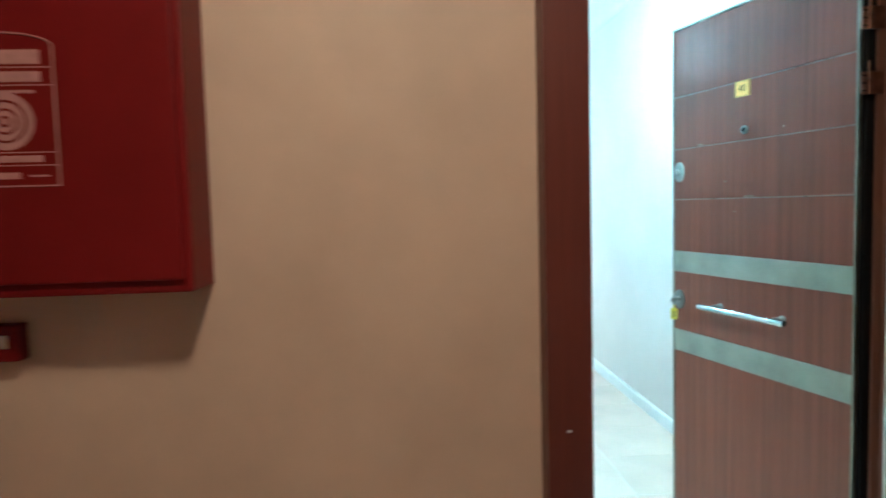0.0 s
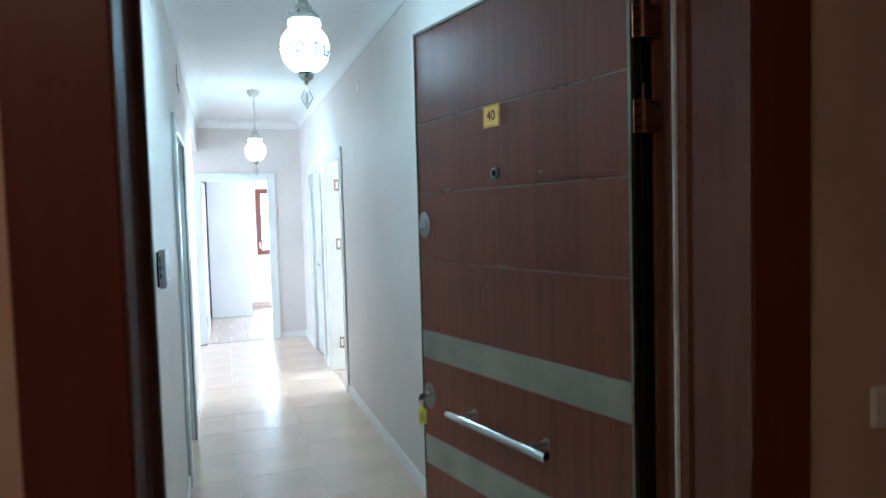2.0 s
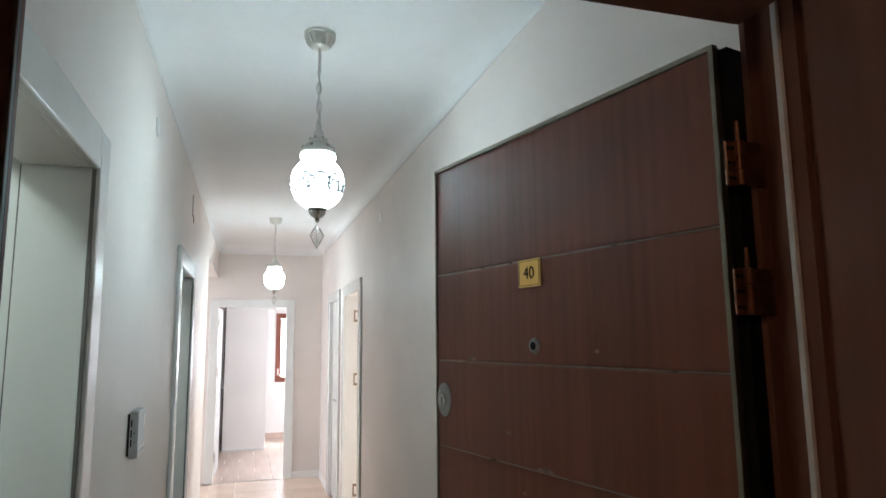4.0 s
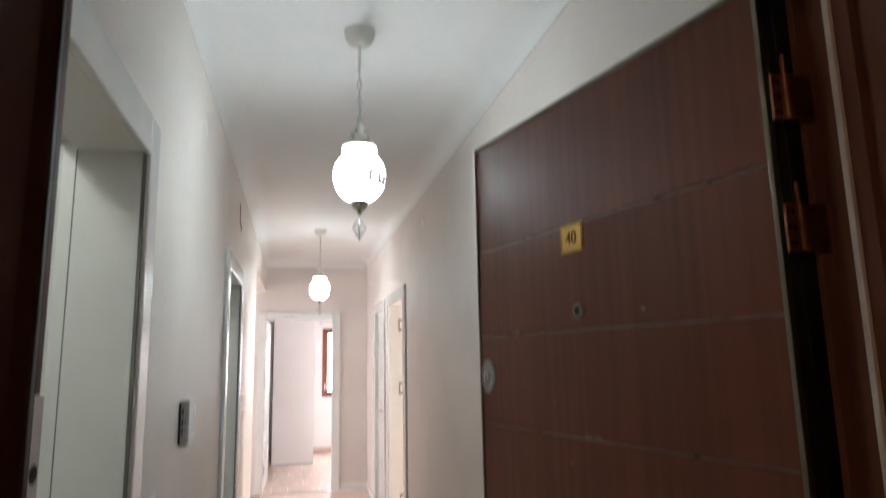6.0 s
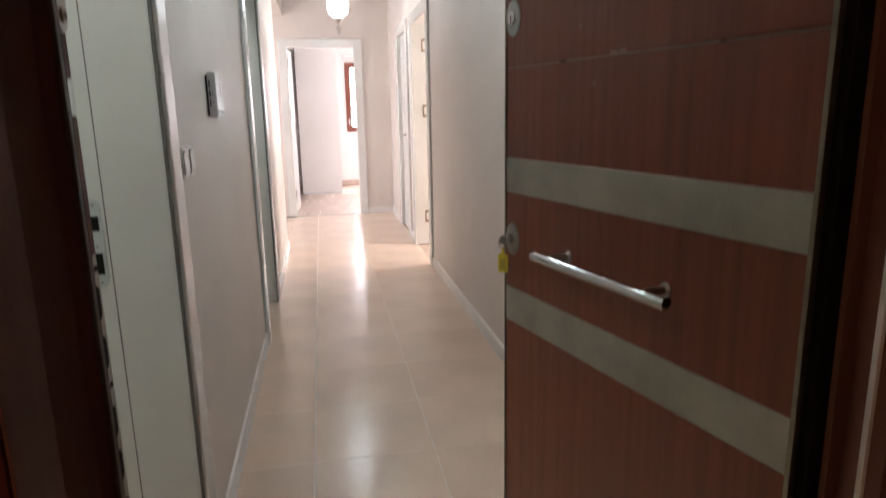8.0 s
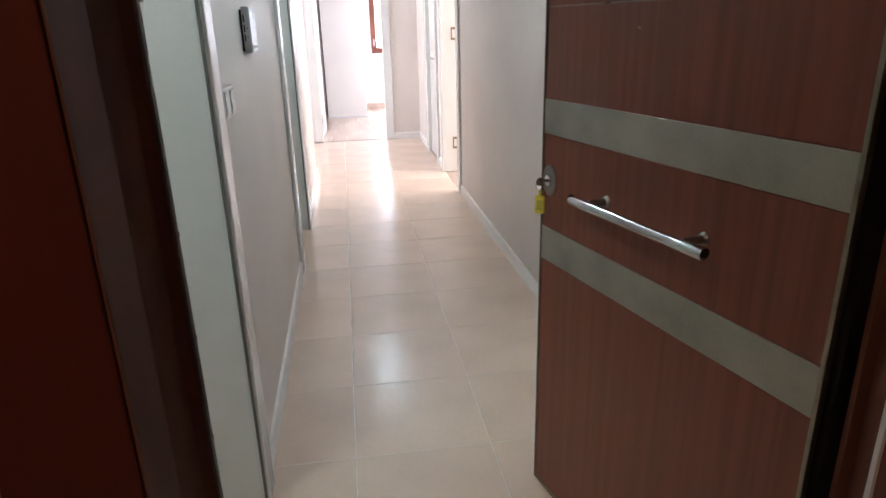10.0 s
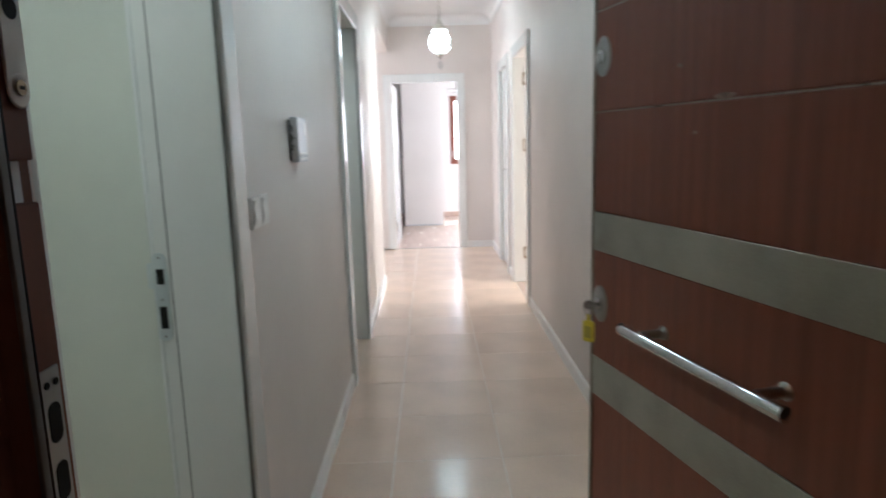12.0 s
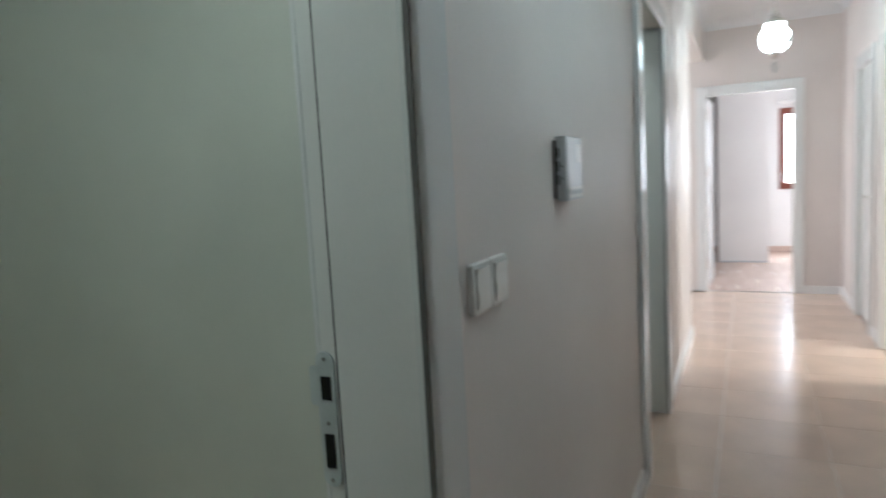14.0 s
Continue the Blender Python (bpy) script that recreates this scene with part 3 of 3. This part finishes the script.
# small pale oval marks on the panels
for u, z, rad, flat in ((0.427, 1.3925, 0.026, 0.20), (0.308, 1.452, 0.007, 0.55), (0.168, 1.6035, 0.016, 0.25), (0.582, 1.626, 0.006, 0.6), (0.356, 1.337, 0.006, 0.5)):
    part("scuff", lathe([(rad, -0.0064), (rad * 0.92, -0.0062), (rad * 0.9, -0.0058)], 18, axis="y", ox=u, oz=z, squash=flat), PALE_MARK, leaf, "small pale oval mark")
# number plate
plate = part("number_plate", boxed(0.359, 0.431, -0.009, -0.006, 1.756, 1.814, 0.001, 2), BRASS, leaf, "small brass plate with the number 40")
for x0, x1, z0, z1 in ((0.362, 0.428, 1.810, 1.811), (0.362, 0.428, 1.759, 1.760), (0.362, 0.363, 1.760, 1.810), (0.427, 0.428, 1.760, 1.810)):
    part("border", boxed(x0, x1, -0.0096, -0.0088, z0, z1), INK, plate)


def writing(text, size, m, mat, parent, name="lettering"):
    cu = bpy.data.curves.new(name, "FONT")
    cu.body, cu.size, cu.extrude, cu.align_x, cu.align_y = text, size, 0.0004, "CENTER", "CENTER"
    tmp = bpy.data.objects.new(name, cu)
    scene.collection.objects.link(tmp)
    me = bpy.data.meshes.new_from_object(tmp.evaluated_get(bpy.context.evaluated_depsgraph_get()))
    bpy.data.objects.remove(tmp)
    me.materials.clear()
    me.materials.append(mat)
    ob = new(name, me)
    ob.parent = parent
    ob.matrix_local = m
    return ob


writing("40", 0.036, pose(0.395, -0.0095, 1.7845, 90, 0, 0), INK, plate, "number")
# peephole
pe = part("peephole", lathe([(0.010, -0.013), (0.014, -0.012), (0.016, -0.008), (0.016, -0.005)], 24, axis="y", ox=0.406, oz=1.635), SATIN, leaf, "round metal peephole", smooth=True)
part("lens", lathe([(0.008, -0.0138), (0.009, -0.0128)], 20, axis="y", ox=0.406, oz=1.635), INK, pe)
# two oval lock escutcheons
for z in (1.501, 0.964):
    es = part("escutcheon", lathe([(0.025, -0.0105), (0.029, -0.0100), (0.0318, -0.0080), (0.032, -0.005)], 32, axis="y", ox=0.040, oz=z, squash=1.30), SATIN, leaf, "oval satin metal lock plate", smooth=True)
    cyl = part("cylinder", lathe([(0.012, -0.0150), (0.014, -0.0140), (0.014, -0.010)], 24, axis="y", ox=0.040, oz=z), CHROME, es, smooth=True)
    if z > 1.2:
        part("keyhole", boxed(0.0385, 0.0415, -0.0156, -0.0145, z - 0.012, z + 0.006), INK, es)
# pull handle
hd = part("pull_handle", lathe([(0.0105, 0.225), (0.0115, 0.227), (0.0115, 0.318), (0.0112, 0.319), (0.0112, 0.552), (0.0115, 0.553), (0.0115, 0.643), (0.0105, 0.645)], 28, axis="x", oy=-0.062, oz=0.962),
          CHROME, leaf, "chrome bar pull handle", smooth=True)
for s in (0.285, 0.585):
    part("post", lathe([(0.008, -0.058), (0.0085, -0.014), (0.0120, -0.011), (0.0135, -0.009), (0.0135, -0.005)], 24, axis="y", ox=s, oz=0.966), SATIN, hd, smooth=True)
for s in (0.2245, 0.645):
    part("end_cap", lathe([(0.0095, 0.0), (0.0095, 0.0012)], 20, axis="x", ox=s, oy=-0.062, oz=0.966), INK, hd)

# key hanging in the lower lock
key = empty("key_bunch", LEAF @ pose(0.040, -0.012, 0.964), "metal key with a yellow tag hanging in the lock", "key")
kb = boxed(-0.0012, 0.0012, -0.014, 0.004, -0.004, 0.004, 0.0005, 1)
part("key_shaft", kb, SATIN, key)
part("key_head", lathe([(0.009, -0.0012), (0.011, 0.0), (0.009, 0.0012)], 20, axis="x", oy=-0.024, oz=0.0), SATIN, key, "worn metal key head")
part("key_ring", tube([(-0.002 + 0.014 * math.cos(a), -0.026, -0.010 + 0.014 * math.sin(a)) for a in [2 * math.pi * i / 24 for i in range(24)]], 0.0011, 6, True), SATIN, key, "thin steel key ring")
tg = part("tag", rounded(0.027, 0.048, 0.005, 0.006, pose(0.004, -0.022, -0.060), 0.001), YELLOW, key, "yellow plastic key tag")
part("tag_loop", boxed(0.000, 0.008, -0.027, -0.024, -0.038, -0.020, 0.001, 1), YELLOW, tg)
part("tag_window", boxed(-0.004, 0.012, -0.0286, -0.0278, -0.075, -0.048), TAG_PAPER, tg)
tg.matrix_local = pose(0.004, -0.025, 0) @ pose(0, 0, 0, 0, 0, 35) @ pose(-0.004, 0.025, 0)

# door hinges
for z in (1.900, 1.713, 0.35):
    hg = empty("door_hinge", pose(0.668, 0.5555, z), "coppery steel entrance door hinge", "hinge", "hinges of the entrance door")
    part("frame_plate", boxed(-0.022, 0.014, -0.0162, -0.0116, -0.033, 0.033, 0.001, 1), COPPER, hg)
    part("leaf_plate", boxed(-0.049, -0.031, -0.0115, -0.006, -0.033, 0.033, 0.001, 1), COPPER, hg)
    part("pin", lathe([(0.003, 0.034), (0.0035, 0.040), (0.003, 0.062), (0.0015, 0.064)], 10, ox=-0.028, oy=-0.013), COPPER, hg, smooth=True)
    for k in range(3):
        part("knuckle", lathe([(0.006, -0.033 + k * 0.0222), (0.0075, -0.032 + k * 0.0222), (0.0075, -0.0118 + k * 0.0222), (0.006, -0.0108 + k * 0.0222)], 18, ox=-0.028, oy=-0.014), COPPER, hg, smooth=True)
    for dx in (-0.045, -0.038):
        for dz in (-0.022, 0, 0.022):
            part("screw", lathe([(0.003, -0.0128), (0.003, -0.0110)], 10, axis="y", ox=dx, oz=dz), INK, hg)


# ---- pendant lamps ----
def pendant_lamp(x, y):
    zc = 2.228
    p = empty("pendant_lamp", pose(x, y, zc), "lit white glass globe pendant lamp on a chain with crystal drop", "lamp", "corridor pendant lamps")
    top = CEIL - zc
    part("ceiling_rose", lathe([(0.020, top - 0.062), (0.034, top - 0.056), (0.050, top - 0.036), (0.057, top - 0.014), (0.060, top - 0.012), (0.060, top)], 40), PENDANT, p, "ribbed satin metal ceiling rose", smooth=True)
    for i in range(16):
        a = 2 * math.pi * i / 16
        part("rib", tube([(r0 * math.cos(a), r0 * math.sin(a), top + h) for r0, h in ((0.0365, -0.0545), (0.051, -0.035), (0.0575, -0.016))], 0.0022, 5), PENDANT, p)
    part("stem", lathe([(0.006, top - 0.16), (0.006, top - 0.06)], 12), PENDANT, p)
    z = top - 0.165
    k = 0
    low = 0.235
    n = max(3, int((z - low) / 0.036))
    step = (z - low) / n
    while k < n:
        c = z - step * (k + 0.5)
        pts = []
        for i in range(14):
            a = 2 * math.pi * i / 14
            r, h = 0.0085 * math.cos(a), step * 0.68 * math.sin(a)
            pts.append((r, 0, c + h) if k % 2 else (0, r, c + h))
        part("chain_link", tube(pts, 0.0022, 6, True), PENDANT, p)
        k += 1
    part("cable", tube([(0.006 * math.sin(i * 1.1), 0.006 * math.cos(i * 1.1), low - 0.01 + (top - 0.07 - low) * i / 14) for i in range(15)], 0.0022, 6), GREY_PLASTIC, p)
    part("cap", lathe([(0.064, 0.105), (0.066, 0.112), (0.061, 0.120), (0.056, 0.132), (0.042, 0.146), (0.034, 0.152), (0.034, 0.160), (0.022, 0.168), (0.019, 0.190), (0.010, 0.205), (0.012, 0.214), (0.006, 0.238)], 40),
         PENDANT, p, "stepped satin metal cap", smooth=True)
    for i in range(6):
        a = math.pi * 2 * i / 6
        part("stud", lathe([(0.002, 0.0), (0.006, 0.004), (0.006, 0.010), (0.002, 0.015)], 10, ox=0.055 * math.cos(a), oy=0.055 * math.sin(a), oz=0.124), CHROME, p, smooth=True)
        part("small_stud", lathe([(0.002, 0.0), (0.005, 0.003), (0.005, 0.010), (0.002, 0.014)], 10, ox=0.029 * math.cos(a), oy=0.029 * math.sin(a), oz=0.158), CHROME, p, smooth=True)
    prof = [(0.058, 0.105), (0.064, 0.101), (0.066, 0.096), (0.064, 0.090), (0.052, 0.083), (0.047, 0.079), (0.048, 0.077)]
    for i in range(15):
        a = radians(50 - 115 * i / 14)
        prof.append((0.0985 * math.cos(a), 0.100 * math.sin(a) - 0.004))
    part("globe", lathe(prof, 56), GLOBE, p, "glowing opal glass globe with lacy leaf band", smooth=True)
    part("finial", lathe([(0.034, -0.096), (0.036, -0.100), (0.034, -0.104), (0.028, -0.106), (0.031, -0.111), (0.030, -0.118), (0.022, -0.128), (0.010, -0.135), (0.007, -0.138), (0.010, -0.143), (0.004, -0.150)], 32), FINIAL, p, "satin metal bottom cone", smooth=True)
    part("drop_hook", tube([(0.004 * math.cos(a), 0, -0.154 + 0.006 * math.sin(a)) for a in [2 * math.pi * i / 12 for i in range(12)]], 0.001, 6, True), PENDANT, p)
    dp = part("crystal_drop", tube([(0.024 * c, 0, z) for c, z in ((0, -0.160), (0.45, -0.176), (1, -0.199), (0.5, -0.224), (0, -0.246), (-0.5, -0.224), (-1, -0.199), (-0.45, -0.176))], 0.0022, 6, True), SATIN, p, "leaf-shaped openwork metal drop")
    for k in range(5):
        z = -0.182 - 0.012 * k
        h = 0.021 * (1 - abs(z + 0.199) / 0.05)
        part("vein", tube([(-h, 0, z + 0.010), (0, 0, z - 0.004), (h, 0, z + 0.010)], 0.0013, 5), SATIN, dp)
    part("rib", tube([(0, 0, -0.160), (0, 0, -0.246)], 0.0016, 6), SATIN, dp)
    part("side_leaf", tube([(0, 0.020 * c, z) for c, z in ((0, -0.160), (0.45, -0.176), (1, -0.199), (0.5, -0.224), (0, -0.246), (-0.5, -0.224), (-1, -0.199), (-0.45, -0.176))], 0.0020, 6, True), SATIN, dp)
    return p


pendant_lamp(0.193, 2.145)
pendant_lamp(0.187, 6.06)


# ---- things on the corridor walls ----
def light_switch(m, rockers, label, category="switch"):
    sw = empty("light_switch", m, label, category)
    w = 0.083 * rockers
    for i in range(rockers):
        x0 = -w / 2 + i * 0.083
        f = part("switch_frame", rounded(0.081, 0.084, 0.006, 0.010, pose(x0 + 0.0415, 0, 0), 0.002), PLASTIC, sw)
        wave = [(-0.0115 - 0.0018 * math.sin(math.pi * k / 10) - 0.0035 * k / 20, -0.033 + 0.066 * k / 20) for k in range(21)]
        part("rocker", sweep([(-0.0085, -0.033)] + wave + [(-0.0085, 0.033)], "x", x0 + 0.0135, x0 + 0.0695), PLASTIC, f, "glossy white rocker with a waved face", smooth=True)
        for xg in (x0 + 0.0118, x0 + 0.0702):
            part("gap", boxed(xg, xg + 0.0010, -0.0106, -0.0092, -0.033, 0.033), SEAL_DARK, f)
    return sw


light_switch(pose(XL, 1.69, 1.163, 0, 0, 90), 2, "white plastic double light switch on the wall")
light_switch(pose(XL, 4.40, 1.178, 0, 0, 90), 1, "white plastic light switch beside the doorway")
light_switch(pose(1.075, HALL_Y, 1.125, 0, 0, 0), 1, "white plastic light switch on the hall wall")

ic = empty("intercom", pose(XL, 2.207, 1.352, 0, 0, 90), "silver-grey wall intercom with side slots and white panel", "intercom")
# back plate in black to paint the shade between housing and wall
part("back_plate", boxed(-0.068, 0.068, -0.0075, 0, -0.068, 0.066, 0.002, 2), INK, ic, "recessed back plate, blackened for the shaded gap behind the housing")
hs = part("housing", boxed(-0.075, 0.073, -0.030, -0.0075, -0.074, 0.075, 0.003, 3), GREY_PLASTIC, ic, "silver-grey plastic housing")
part("faceplate", boxed(-0.0735, 0.0715, -0.0335, -0.0298, -0.0725, 0.0735, 0.002, 3), GREY_PLASTIC, ic, "satin silver front")
# the highlight on the display is put in as white plastic
part("display", boxed(0.020, 0.060, -0.0345, -0.0333, 0.014, 0.058, 0.0006, 1), PLASTIC, ic, "display window, white for the gloss highlight on it")
part("button_panel", boxed(-0.066, 0.064, -0.0348, -0.0333, -0.068, -0.042, 0.001, 2), PLASTIC, ic, "white button strip")
for x in (-0.045, -0.015, 0.015, 0.045):
    part("call_button", boxed(x - 0.008, x + 0.008, -0.0362, -0.0346, -0.060, -0.050, 0.001, 2), GREY_PLASTIC, ic)
for z in (0.038, 0.006, -0.024):
    part("side_slot", boxed(-0.0757, -0.0747, -0.0155, -0.0110, z - 0.012, z + 0.011), INK, hs)
for z in (0.006, -0.022):
    part("side_hole", boxed(-0.0757, -0.0747, -0.0235, -0.0205, z - 0.0025, z + 0.0025), INK, hs)


def junction_cover(x, y, z, rz, label):
    j = empty("junction_cover", pose(x, y, z, 0, 0, rz), label, "junction box")
    part("cover", lathe([(0.036, -0.006), (0.040, -0.004), (0.041, 0.0)], 32, axis="y"), PLASTIC, j, smooth=True)
    return j


junction_cover(XL, 2.44, 2.487, 90, "round white cable box cover high on the wall")
junction_cover(XR, 7.68, 2.478, -90, "round white cable box cover high on the wall")
junction_cover(XR, 4.22, 2.513, -90, "round white cable box cover high on the wall")
crack = empty("wall_scar", pose(XL, 4.13, 2.505, 0, 0, 90), "dark open cable slit high on the wall", "cable hole")
part("slit", boxed(-0.004, 0.010, -0.003, 0.001, -0.060, 0.080, 0.001, 1), INK, crack)
part("loose_wire", tube([(0.004, -0.004, -0.05), (0.010, -0.010, -0.080), (0.024, -0.008, -0.100)], 0.0025, 6), INK, crack, "short black wire end")
sock = empty("wall_socket", pose(XL, 4.43, 0.345, 0, 0, 90), "white plastic wall socket near the floor", "socket")
part("socket_frame", boxed(-0.041, 0.041, -0.010, 0, -0.041, 0.041, 0.004, 3), PLASTIC, sock)
part("well", lathe([(0.019, -0.0108), (0.021, -0.0095)], 24, axis="y"), GREY_PLASTIC, sock)

# ---- end room: wardrobe and window ----
wd = empty("wardrobe", pose(-0.035, 10.25, 0), "tall plain white wardrobe side panel by the wall", "wardrobe")
part("carcass", boxed(-0.330, 0.292, 0.0, 1.12, 0.0, 2.36, 0.004, 2), WHITE_ROOM, wd)
# black strip stands in for the shadow gap left of the wardrobe
part("edge_strip", boxed(-0.343, -0.331, 0.004, 0.30, 0.03, 2.36, 0.002, 1), INK, wd, "black strip in place of the shadow gap beside the wardrobe")
part("plinth", boxed(-0.326, 0.288, -0.003, 0.0, 0.0, 0.02), GREY_PLASTIC, wd)

win = empty("window_1", pose(1.08, FAR_Y, 1.52), "brown framed window letting in white daylight", "window", kind="structure")
for nm, b in (("window_frame", boxed(-0.65, -0.56, -0.02, 0.06, -0.59, 0.59, 0.006, 2)), ("window_frame", boxed(0.56, 0.65, -0.02, 0.06, -0.59, 0.59, 0.006, 2)),
              ("window_frame", boxed(-0.56, 0.56, -0.02, 0.06, -0.59, -0.50, 0.006, 2)), ("window_frame", boxed(-0.56, 0.56, -0.02, 0.06, 0.50, 0.59, 0.006, 2)),
              ("mullion", boxed(-0.04, 0.04, -0.02, 0.06, -0.50, 0.50, 0.006, 2))):
    part(nm, b, BROWN_PVC, win, "reddish-brown window frame")
for x0, x1 in ((-0.56, -0.04), (0.04, 0.56)):
    g = part("pane", boxed(x0, x1, 0.018, 0.022, -0.50, 0.50), GLASS, win)
    g.visible_shadow = False
part("window_handle", boxed(-0.615, -0.595, -0.055, -0.02, -0.47, -0.36, 0.004, 2), PLASTIC, win, "small white window handle")
bl = empty("roller_blind", pose(1.08, FAR_Y - 0.002, 2.20), "pale rolled-up blind above the window", "blind")
part("roll", lathe([(0.028, -0.66), (0.03, -0.658), (0.03, 0.658), (0.028, 0.66)], 20, axis="x", oy=-0.04), WHITE_ROOM, bl, smooth=True)
for x in (-0.67, 0.662):
    part("bracket", boxed(x, x + 0.008, -0.075, 0, -0.035, 0.04, 0.002, 1), GREY_PLASTIC, bl)

# ---- stairwell hall: fire cabinet, call point, ceiling light ----
fc = empty("fire_hose_cabinet", pose(-1.54, HALL_Y, 1.207), "red enamelled steel fire hose cabinet on the wall", "fire cabinet")
part("body", boxed(-0.33, 0.33, -0.165, 0.0, 0.0, 0.72, 0.006, 2), RED, fc)
dr = part("cabinet_door", boxed(-0.312, 0.312, -0.178, -0.1655, 0.030, 0.702, 0.004, 2), RED, fc, "flush red steel door")
stk = part("sticker", boxed(-0.18, 0.064, -0.1795, -0.178, 0.245, 0.545), RED, dr, "arched safety sticker with white line marks")
for x0, x1, z0, z1 in ((-0.18, 0.064, 0.245, 0.248), (-0.18, 0.064, 0.290, 0.292), (-0.18, 0.064, 0.318, 0.320), (-0.18, 0.064, 0.462, 0.464), (-0.18, 0.064, 0.500, 0.502),
                       (0.060, 0.064, 0.248, 0.545), (-0.18, -0.176, 0.248, 0.545)):
    part("line", boxed(x0, x1, -0.1803, -0.1793, z0, z1), STICKER, stk)
for x0, x1, z0, z1 in ((-0.14, 0.035, 0.508, 0.538), (-0.13, 0.035, 0.470, 0.492), (-0.13, 0.02, 0.446, 0.452), (-0.12, 0.03, 0.298, 0.312), (-0.10, -0.02, 0.262, 0.276), (0.0, 0.04, 0.266, 0.270)):
    part("word_bar", boxed(x0, x1, -0.1803, -0.1793, z0, z1), STICKER, stk)
arc = tube([(-0.058 + 0.120 * math.cos(math.pi * i / 16), -0.1795, 0.545 + 0.030 * math.sin(math.pi * i / 16)) for i in range(17)], 0.002, 6)
part("arch_line", arc, STICKER, stk)
part("hose_disc", lathe([(0.062, -0.1803), (0.062, -0.1793)], 40, axis="y", ox=-0.045, oz=0.386), STICKER, stk)
for r in (0.044, 0.026, 0.010):
    part("hose_ring", tube([(-0.045 + r * math.cos(a), -0.1800, 0.386 + r * math.sin(a)) for a in [2 * math.pi * i / 32 for i in range(32)]], 0.0030, 6, True), RED, stk)

cp = empty("fire_call_point", pose(-1.713, HALL_Y, 1.082), "small red fire alarm call point under the cabinet", "alarm")
part("case", boxed(-0.045, 0.045, -0.045, 0.0, -0.045, 0.045, 0.006, 3), RED, cp)
part("push_glass", boxed(-0.02, 0.02, -0.047, -0.0445, -0.012, 0.02, 0.001, 1), PLASTIC, cp)

hl = empty("ceiling_light", pose(-0.72, -0.95, 2.70), "round warm white ceiling light in the hall", "lamp")
LIT = bpy.data.materials.new("lit_diffuser")
LIT.use_nodes = True
LIT.node_tree.nodes["Principled BSDF"].inputs["Emission Color"].default_value = (1.0, 0.56, 0.29, 1)
LIT.node_tree.nodes["Principled BSDF"].inputs["Emission Strength"].default_value = 29.0
part("base", lathe([(0.15, -0.02), (0.15, 0.0)], 32), PLASTIC, hl)
part("diffuser", lathe([(0.06, -0.075), (0.11, -0.06), (0.135, -0.035), (0.14, -0.021)], 32), LIT, hl, smooth=True)

# unseen fill lights, added to brighten the bathroom, the store room and their jambs
BATH_LIT = bpy.data.materials.new("lit_cool_diffuser")
BATH_LIT.use_nodes = True
BATH_LIT.node_tree.nodes["Principled BSDF"].inputs["Emission Color"].default_value = (0.97, 1.0, 0.86, 1)
BATH_LIT.node_tree.nodes["Principled BSDF"].inputs["Emission Strength"].default_value = 34.5
bath = empty("ceiling_light", pose(-1.05, 0.86, 2.62), "unseen round fill light added to brighten the bathroom", "lamp")
part("base", lathe([(0.15, -0.02), (0.15, 0.0)], 32), PLASTIC, bath)
part("diffuser", lathe([(0.06, -0.075), (0.11, -0.06), (0.135, -0.035), (0.14, -0.021)], 32), BATH_LIT, bath, smooth=True)
store = tagged(copy_thing(bath, pose(-0.95, 3.15, 2.62)), "unseen round fill light added to brighten the store room")

# ---- floor tiles of the corridor, piece by piece ----
TY, GAP = 0.4495, 0.0026
Y0 = 2.055
COLUMNS = (XL, -0.123, 0.336, XR)
tile_meshes = {}
flo = bpy.data.objects["floor"]
for j in range(-4, 14):
    for c0, c1 in zip(COLUMNS, COLUMNS[1:]):
        x0, x1 = c0 + (0.0022 if c0 == -0.123 else GAP / 2), c1 - (0.0022 if c1 == -0.123 else GAP / 2)
        y0, y1 = max(Y0 + j * TY, 0.562) + GAP / 2, min(Y0 + (j + 1) * TY, END_Y + 0.010) - GAP / 2
        if y1 - y0 < 0.02:
            continue
        k = (round(x1 - x0, 3), round(y1 - y0, 3))
        if k not in tile_meshes:
            w, d = (x1 - x0) / 2, (y1 - y0) / 2
            tile_meshes[k] = mesh_of("tile", boxed(-w, w, -d, d, -0.006, 0.0, 0.0010, 1), TILE)
        ob = new("tile", tile_meshes[k])
        ob.parent = flo
        ob.location = ((x0 + x1) / 2, (y0 + y1) / 2, random.uniform(-0.0002, 0.0002))
        ob.rotation_euler = (random.uniform(-0.0006, 0.0006), random.uniform(-0.0006, 0.0006), 0)

# laminate boards of the end room
far = bpy.data.objects["floor_end_room"]
board_meshes = {}
BW, BL = 0.193, 1.28
for c in range(27):
    x0 = -2.6 + c * BW
    y = END_Y + 0.03 - random.uniform(0.1, 1.1)
    while y < FAR_Y:
        y0, y1 = max(y, END_Y + 0.03), min(y + BL, FAR_Y - 0.014)
        if x0 > E1[1] or x0 + BW < E1[0]:
            y0 = max(y0, END_Y + 0.161)
        y += BL
        if y1 - y0 < 0.03:
            continue
        k = round(y1 - y0, 3)
        if k not in board_meshes:
            d = (y1 - y0) / 2
            board_meshes[k] = mesh_of("plank", boxed(-BW / 2 + 0.0006, BW / 2 - 0.0006, -d, d, -0.006, 0.0, 0.0007, 1), LAMINATE)
        ob = new("plank", board_meshes[k])
        ob.parent = far
        ob.location = (x0 + BW / 2, (y0 + y1) / 2, -0.0005)
tagged(part("threshold_strip", boxed(E1[0], E1[1], END_Y + 0.010, END_Y + 0.032, -0.004, 0.003, 0.0015, 2), SATIN), "thin satin metal strip between tiles and laminate", "threshold", kind="structure")
